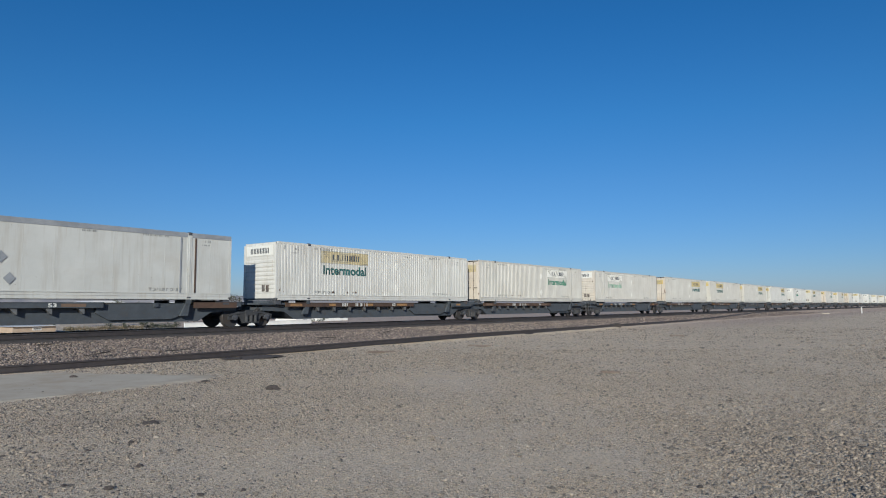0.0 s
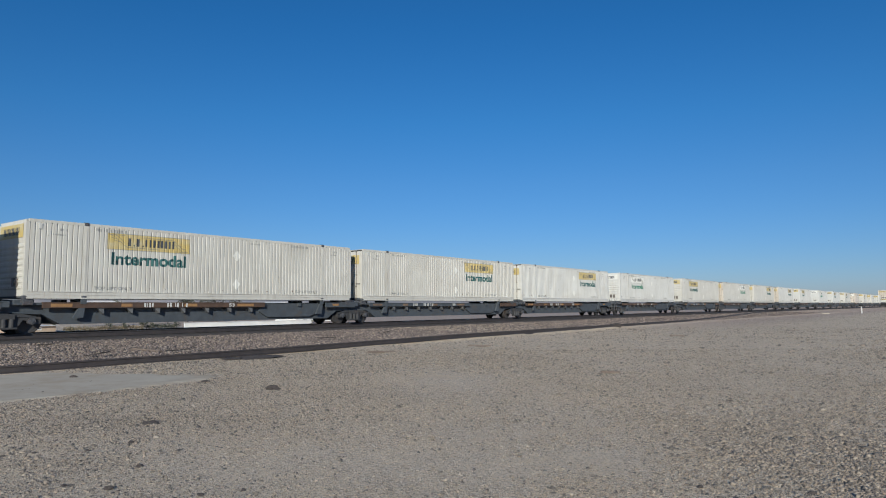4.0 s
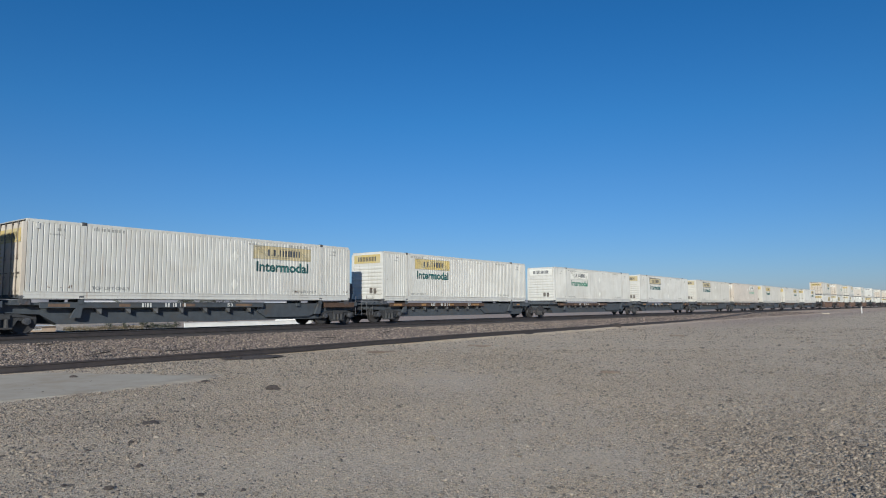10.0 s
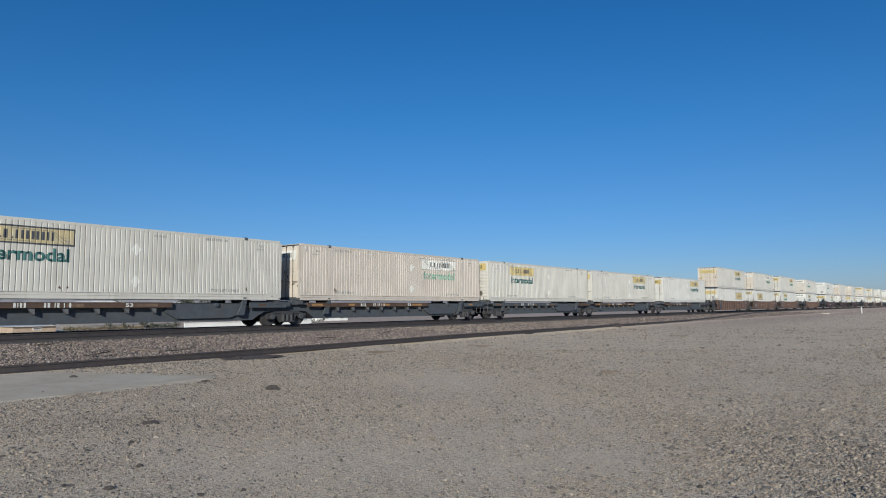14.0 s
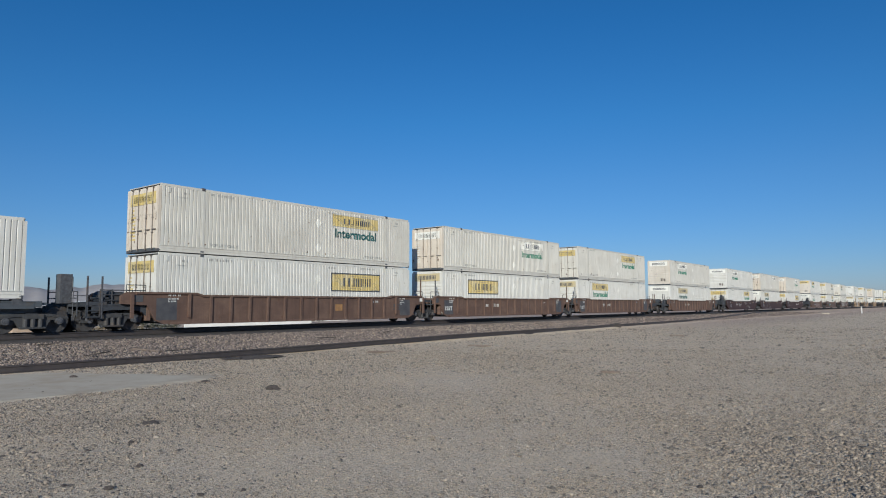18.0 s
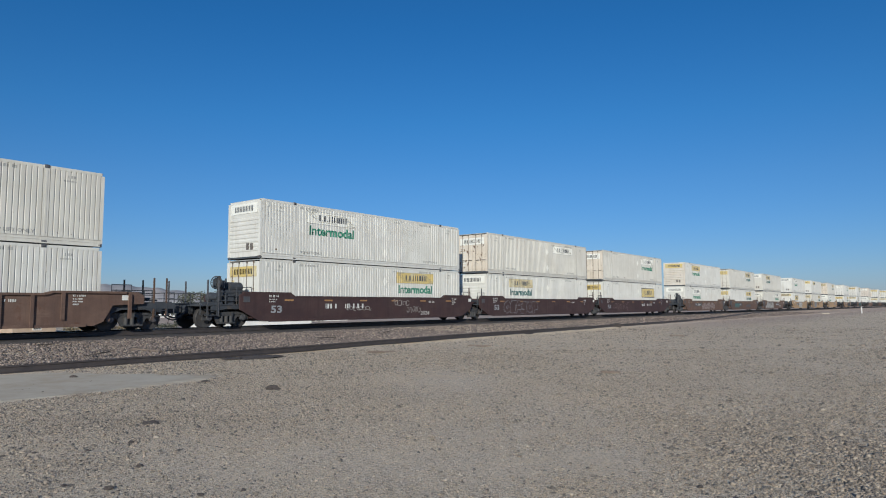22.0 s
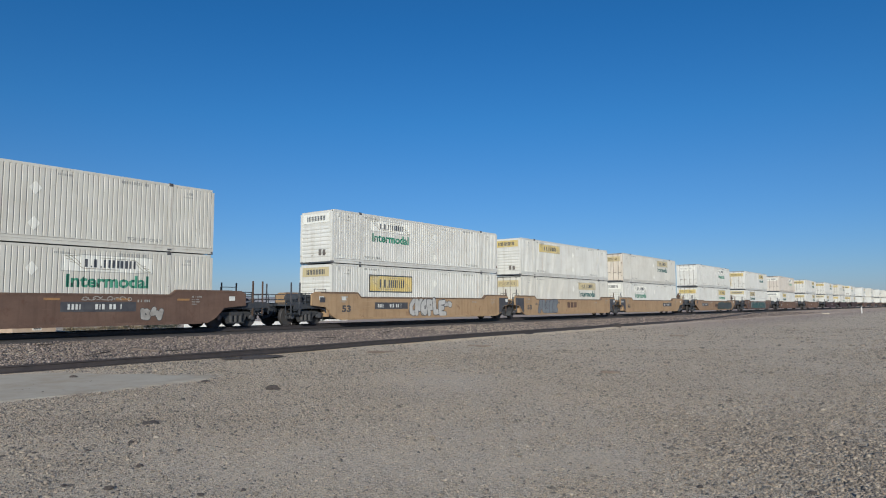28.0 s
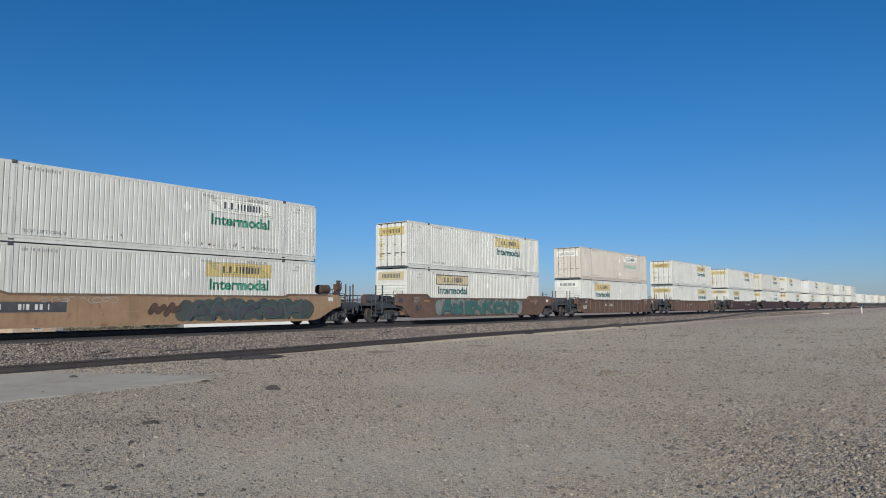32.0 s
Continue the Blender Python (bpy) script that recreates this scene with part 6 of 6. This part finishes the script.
def well_car(x, lead, trail, tone, ribbed=False, marks="53", number=True, ink=None, fine=True, brake="", numbers_at=0.0):
    """One well platform under the boxes whose leading end is at x."""
    paint = BODY[tone]
    words = {"rust": "rust brown ribbed", "maroon": "dark maroon smooth-sided", "brown": "faded brown smooth-sided", "ochre": "ochre yellow smooth-sided", "orange": "orange brown smooth-sided"}[tone]
    if tone == "brown" and ribbed:
        words = "faded brown ribbed"
    car = tagged(new("well_car"), f"{words} steel well car carrying two stacked containers", "rail car", "cars of the train")
    add = lambda name, key, m=None, mat_=None: hung(name, WM[key], car, m=m, material=mat_)
    shape = "rust" if ribbed else tone
    add("side_sheet", "side_" + shape + lead + trail, None, paint)
    add("side_sheet", "rside_" + shape + lead + trail, TURN, paint)
    for m in (None, TURN):
        add("top_chord", "chord_" + shape, m, CHORD_DIRT if tone in ("ochre", "orange") else paint)
        add("bottom_chord", "foot", m, paint)
        add("bulkhead", "bulkhead", m, paint)
    add("well_floor", "floor")
    add("end_deck", "deck_" + trail)
    add("end_deck", "deck_" + lead, TURN)
    truck(car, -9.72)
    if trail == "end":
        truck(car, 9.45)
    if fine:
        if ribbed:
            for k in range(12):
                add("rib", "rib", Matrix.Translation((-5.6 + 1.02 * k, 0, 0)), paint)
            if x < 440:
                add("stencil_panel", "dark_panel")
                add("stencil_panel", "dark_panel", Matrix.Translation((15.1, 0, 0)))
            for q in (-9.15, -6.65, 6.65, 9.15):
                add("rib", "erib", Matrix.Translation((q, 0, 0)), paint)
        for q, kind in ((-1, lead), (1, trail)):
            spots = ((9.0, -1.42), (8.6, 1.3), (9.1, 1.3)) if kind == "art" else ((10.25, -1.3), (10.8, -1.3), (11.15, 1.3), (10.3, 1.3))
            up = Matrix.Diagonal((1, 1, 1.2 if ribbed and kind == "art" else 1.0, 1))
            for px, y in spots:
                add("stanchion", "pole", Matrix.Translation((q * px, y, 0)) @ up, FITTING if q < 0 else FRAME_BROWN)
            m = Matrix() if q > 0 else FLIP
            add("grab_rail", "grab", m)
            if kind == "end":
                add("truck_arch", "guard", m)
            add("brake_rigging", "pipes", m)
            if kind == "end":
                for name, key in (("valve_box", "valve_box"), ("brake_cylinder", "cylinder"), ("air_reservoir", "rear_tank"), ("crossover_platform", "crossover"), ("sill_step", "step"), ("pipe_rack", "rack")):
                    add(name, key, m)
                add("end_railing", "rail", m)
                add("coupler", "coupler", m)
                if q > 0:
                    add("brake_hose", "hose", m)
        for q in brake:
            m = Matrix() if q == "t" else FLIP
            gear = FRAME_BROWN if q == "t" else GEAR
            add("brake_stand", "brake_stand", m, gear)
            add("brake_wheel", "brake_wheel", m)
            add("air_reservoir", "tank", m, gear)
            if q == "l":
                add("equipment_case", "gear_mass", m)
                add("wheel_bracket", "bracket", m)
        if marks:
            add("lettering", marks, None, ink)
        if number:
            if tone != "maroon" and not ribbed:
                add("number_panel", "number_plate", Matrix.Translation((numbers_at, 0, 0)))
            add("reporting_marks", "number_wide" if tone == "maroon" else "number", Matrix.Translation((5.2 if x > 500 and tone == "maroon" else numbers_at, 0, 0)))
        add("stencil_marks", "notes", None, WHITE_MARK if tone in ("rust", "maroon") else STENCIL)
        add("notice_plate", "plaque")
        add("consolidated_stencil", "plaque_frame")
        if tone == "ochre" and x < 600:
            for px in (-17.95, -16.35):
                add("notice_plate", "plaque", Matrix.Translation((px, 0, 0.05)))
        if tone in ("maroon", "brown"):
            for k in range(6):
                add("reflector", "reflect", Matrix.Translation((-6.4 + 2.6 * k, 0, 0)))
    MOVERS.append((car, x + HALF, DECK, 0.0))
    return car


# ---------------------------------------------------------------- the train
LOW, HIGH, FLATBED = 0.245, 3.177, 1.16
# leading end along the train, way, sign, tint, end sign
SINGLES = [(-16.9, "F", "Y", 0, "Y"), (1.86, "F", "0", 2, "W"), (20.55, "F", "T", 0, "W"), (37.99, "R", "W", 1, "T"), (56.66, "F", "F", 1, "W"), (75.09, "R", "Y", 1, "Y"),
           (92.25, "F", "Y", 1, "Y"), (109.25, "R", "Y", 1, "Y"), (126.53, "R", "Y", 0, "Y"), (145.17, "F", "W", 0, "W"), (163.59, "F", "Y", 1, "Y"), (180.81, "R", "W", 1, "Y"),
           (198.07, "R", "Y", 1, "Y"), (215.36, "R", "T", 0, "Y"), (234.19, "F", "Y", 0, "Y"), (254.97, "F", "W", 0, "W"), (273.51, "F", "b", 0, "T"), (292.24, "F", "b", 1, "T"),
           (309.47, "R", "F", 3, "W"), (326.72, "F", "Y", 1, "Y"), (343.64, "R", "Y", 1, "Y"), (361.99, "R", "Y", 0, "Y")]
COUPLED = {4, 9, 14, 19}          # those before which one car ends and the next begins
# leading end; upper: way, sign, tint, end sign; lower: the same; car: ends, tone, ribbed
STACKS = [(383.04, ("R", "Y", 1, "Y"), ("R", "B", 0, "Y"), ("end", "art", "rust", True)), (402.49, ("R", "W", 1, "W"), ("F", "B", 0, "T"), ("art", "art", "rust", True)),
          (421.94, ("R", "G", 1, "Y"), ("F", "G", 0, "T"), ("art", "end", "rust", True)), (445.35, ("F", "W", 1, "W"), ("F", "T", 0, "W"), ("end", "end", "rust", True)),
          (468.89, ("F", "W", 0, "W"), ("R", "G", 0, "Y"), ("end", "art", "maroon", False)), (488.37, ("R", "w", 1, "W"), ("F", "T", 0, "W"), ("art", "art", "maroon", False)),
          (507.79, ("R", "W", 1, "W"), ("R", "B", 0, "Y"), ("art", "end", "maroon", False)), (531.30, ("F", "G", 0, "Y"), ("F", "W", 0, "W"), ("end", "art", "brown", False)),
          (550.81, ("R", "T", 1, "Y"), ("R", "Y", 0, "Y"), ("art", "art", "brown", False)), (570.57, ("F", "T", 1, "W"), ("R", "W", 1, "W"), ("art", "end", "brown", False)),
          (593.90, ("F", "W", 0, "W"), ("F", "B", 0, "T"), ("end", "art", "ochre", False)), (613.33, ("F", "y", 0, "Y"), ("R", "T", 1, "T"), ("art", "art", "ochre", False)),
          (632.83, ("R", "T", 1, "T"), ("F", "W", 0, "W"), ("art", "end", "ochre", False)), (656.39, ("R", "W", 0, "W"), ("R", "G", 0, "Y"), ("end", "end", "orange", False)),
          (679.81, ("R", "Y", 0, "Y"), ("F", "b", 0, "T"), ("end", "end", "brown", False)), (703.29, ("R", "F", 3, "W"), ("F", "Y", 0, "W"), ("end", "end", "rust", True)),
          (726.99, ("R", "Y", 0, "Y"), ("R", "Y", 0, "Y"), ("end", "end", "rust", True)), (750.24, ("R", "Y", 0, "Y"), ("F", "Y", 0, "T"), ("end", "art", "maroon", False)),
          (769.90, ("R", "Y", 1, "Y"), ("R", "W", 0, "Y"), ("art", "art", "maroon", False)), (789.40, ("F", "Y", 0, "Y"), ("R", "Y", 0, "Y"), ("art", "end", "maroon", False)),
          (811.00, ("R", "Y", 0, "Y"), ("F", "T", 0, "Y"), ("end", "art", "rust", True)), (830.40, ("F", "W", 1, "W"), ("F", "Y", 0, "Y"), ("art", "art", "rust", True)),
          (849.90, ("R", "Y", 0, "Y"), ("R", "Y", 0, "Y"), ("art", "end", "rust", True)), (869.30, ("R", "Y", 1, "Y"), ("F", "W", 0, "Y"), ("end", "end", "rust", True))]


def build_train():
    edges = [s[0] for s in SINGLES] + [383.04]
    for i, (x, way, style, tint, end) in enumerate(SINGLES):
        before = x - (edges[i - 1] + 2 * HALF) if i else 2.5
        after = edges[i + 1] - x - 2 * HALF
        coupled_after = i + 1 in COUPLED or i == len(SINGLES) - 1
        spine_car(x, before, after, "end" if i in COUPLED else "art", "end" if coupled_after else "art", True, i)
        container(x, FLATBED, way, style, tint, end, True, i in (3, 4, 5, 11, 13, 18))
    for i, (x, up, low, (lead, trail, tone, ribbed)) in enumerate(STACKS):
        marks = {"rust": "25T", "orange": ""}.get(tone, "53")
        ink = {"rust": WHITE_MARK, "maroon": GREY_TRIM}.get(tone, TAG_DARK)
        brake = "l" if i in (4, 7) else ("t" if i in (12, 13) else "")
        car = well_car(x, lead, trail, tone, ribbed, marks if tone != "rust" or i in (1, 2, 15) else "", i not in (0, 5, 11), ink, i < 18, brake, {7: -1.1, 8: -1.0, 9: 5.45, 10: -1.2, 12: 6.6, 13: -3.2}.get(i, 0.0))
        container(x, HIGH, *up, fine=i < 20, rusty=i in (0, 1, 3, 5, 6, 7, 12))
        container(x, LOW, *low, fine=i < 20)
        if i == 0:
            hung("lettering", WM["53"], car, "dark figures", Matrix.Translation((13.9, 0, 0.08)), TAG_DARK)
            part("notice_plate", made((box, 1.85, 2.35, -1.482, -1.47, 0.62, 0.95)), FRAME_ORANGE, car, "faded tan blank plate")
        if i == 4:
            for seed, a, b, c, d, n in ((2, 1.2, 2.7, 0.85, 1.22, 6), (3, 2.5, 3.65, 0.45, 0.85, 5), (4, -2.5, -0.5, 0.6, 0.85, 8)):
                graffiti(car, "scrawl", seed, a, b, c, d, n, TAG_SILVER)
            bm = letters("2024", 0.85, 0.24)
            for v in bm.verts:
                v.co += Vector((3.75 + 0.2 * v.co.z, 0, 0.30))
            part("lettering", flat_on(bm, -1.482), TAG_SILVER, car, "spray painted figures")
        if i == 5:
            graffiti(car, "bubble", 5, -6.1, -1.3, 0.25, 1.2, "OEASOP", BODY["maroon"], GREY_TRIM, 0.15, 1.16, 1.0)
        if i == 6:
            graffiti(car, "scrawl", 9, -6.2, -2.4, 0.3, 1.15, 12, TAG_FAINT)
        if i == 7:
            graffiti(car, "bubble", 3, -1.8, 3.7, 0.2, 1.1, "3A5K2H42", TAG_FAINT, TAG_SILVER, 0.11, 1.38, 1.5)
        if i == 8:
            graffiti(car, "bubble", 12, -6.2, -3.4, 0.35, 1.1, "4251", TAG_TEAL)
            graffiti(car, "bubble", 14, 0.8, 3.8, 0.35, 0.95, "31524", TAG_DARK, FRAME_BROWN)
        if i == 9:
            hung("lettering", WM["125T"], car)
            graffiti(car, "bubble", 6, -6.8, -0.9, 0.17, 1.26, "JONUC", None, None, 0.20, 1.24, 0.98)
            graffiti(car, "scrawl", 61, 2.4, 4.4, 1.08, 1.28, 8, TAG_SILVER)
            graffiti(car, "bubble", 16, 4.75, 5.65, 0.3, 0.85, "25")
        if i == 10:
            graffiti(car, "bubble", 21, -1.85, 1.5, 0.22, 1.33, "CMOPLE", TAG_PALE, TAG_DARK, 0.135, 1.3, 1.05)
            graffiti(car, "bubble", 22, 1.55, 2.3, 0.75, 1.2, "12", TAG_PALE, TAG_DARK, 0.16, 1.4)
        if i == 11:
            graffiti(car, "bubble", 25, -5.55, -2.75, 0.2, 1.33, "PUSEE", TAG_SLATE, TAG_DARK, 0.185, 1.2, 1.1)
            graffiti(car, "scrawl", 26, -6.3, -5.65, 0.85, 1.05, 5, TAG_DARK)
            graffiti(car, "scrawl", 27, -2.65, -2.2, 1.0, 1.2, 4, TAG_DARK)
            bm = bmesh.new()
            for k in range(3):
                a = -0.8 + 0.62 * k
                card(bm, [(a, 0.66), (a + 0.5, 0.66), (a + 0.5, 1.12), (a, 1.12)])
            part("painted_mark", flat_on(bm, -1.48), BODY["brown"], car, "dark brown painted block mark")
        if tone in ("brown", "ochre") and i < 18:
            for q, kind in ((1, lead), (-1, trail)):
                if kind == "art":
                    bm = made((card, [(-9.2 * q, 0.92), (-8.62 * q, 0.82), (-8.2 * q, 0.38), (-8.0 * q, 0.26), (-8.0 * q, 1.42), (-9.2 * q, 1.42)]))
                    part("end_panel", flat_on(bm, -1.475), TAG_DARK, car, "black painted end panel")
        if i == 12:
            bm = letters("125-T", 0.72, 0.2)
            for v in bm.verts:
                v.co += Vector((-9.1, 0, 1.08))
            part("lettering", flat_on(bm, -1.494), WHITE_MARK, car, "white figures")
        if i == 13:
            graffiti(car, "bubble", 30, 0.5, 7.6, 0.2, 1.22, "135241352", TAG_MURK, TAG_OLIVE, 0.30, 1.1)
            front = bubbles(31, 0.7, 7.2, 0.28, 1.15, "A5K3H", 0.15, 1.22)
            for bm, tone in zip(front, (TAG_TEAL, TAG_DARK)):
                for v in bm.verts:
                    v.co.y -= 0.05
                part("graffiti", bm, tone, car, "dark spray painted angular shapes")
            graffiti(car, "scrawl", 44, -5.0, -2.2, 1.0, 1.25, 9, TAG_SILVER)
            graffiti(car, "bubble", 47, -0.9, 0.4, 0.45, 1.05, "14", FRAME_BROWN, BODY["maroon"])
        if i == 14:
            graffiti(car, "bubble", 33, -5.2, 4.8, 0.18, 1.3, "31524135241352", TAG_SAGE, TAG_MURK, 0.34, 1.08)
            for bm, ink in zip(bubbles(34, -4.9, 4.5, 0.26, 1.2, "A3E5KCN2", 0.13, 1.3), (TAG_MURK, TAG_TEAL)):
                for v in bm.verts:
                    v.co.y -= 0.07
                part("graffiti", bm, ink, car, "teal and grey spray painted angular shapes")
    rng = random.Random(40)
    x = 890.5
    for k in range(12):
        container(x, FLATBED, rng.choice("FR"), rng.choice("YYTW"), rng.choice((0, 1, 1)), "Y", False)
        spine_car(x, 1.6, 1.6, "art", "end" if k == 11 else "art", False)
        x += 17.75


build_train()


# ---------------------------------------------------------------- what moves
def motions():
    for ob, x, z, turn in MOVERS:
        walk(ob, [(t, on_track(x - gone(t), z, turn)) for t in range(0, 33, 2)])


motions()
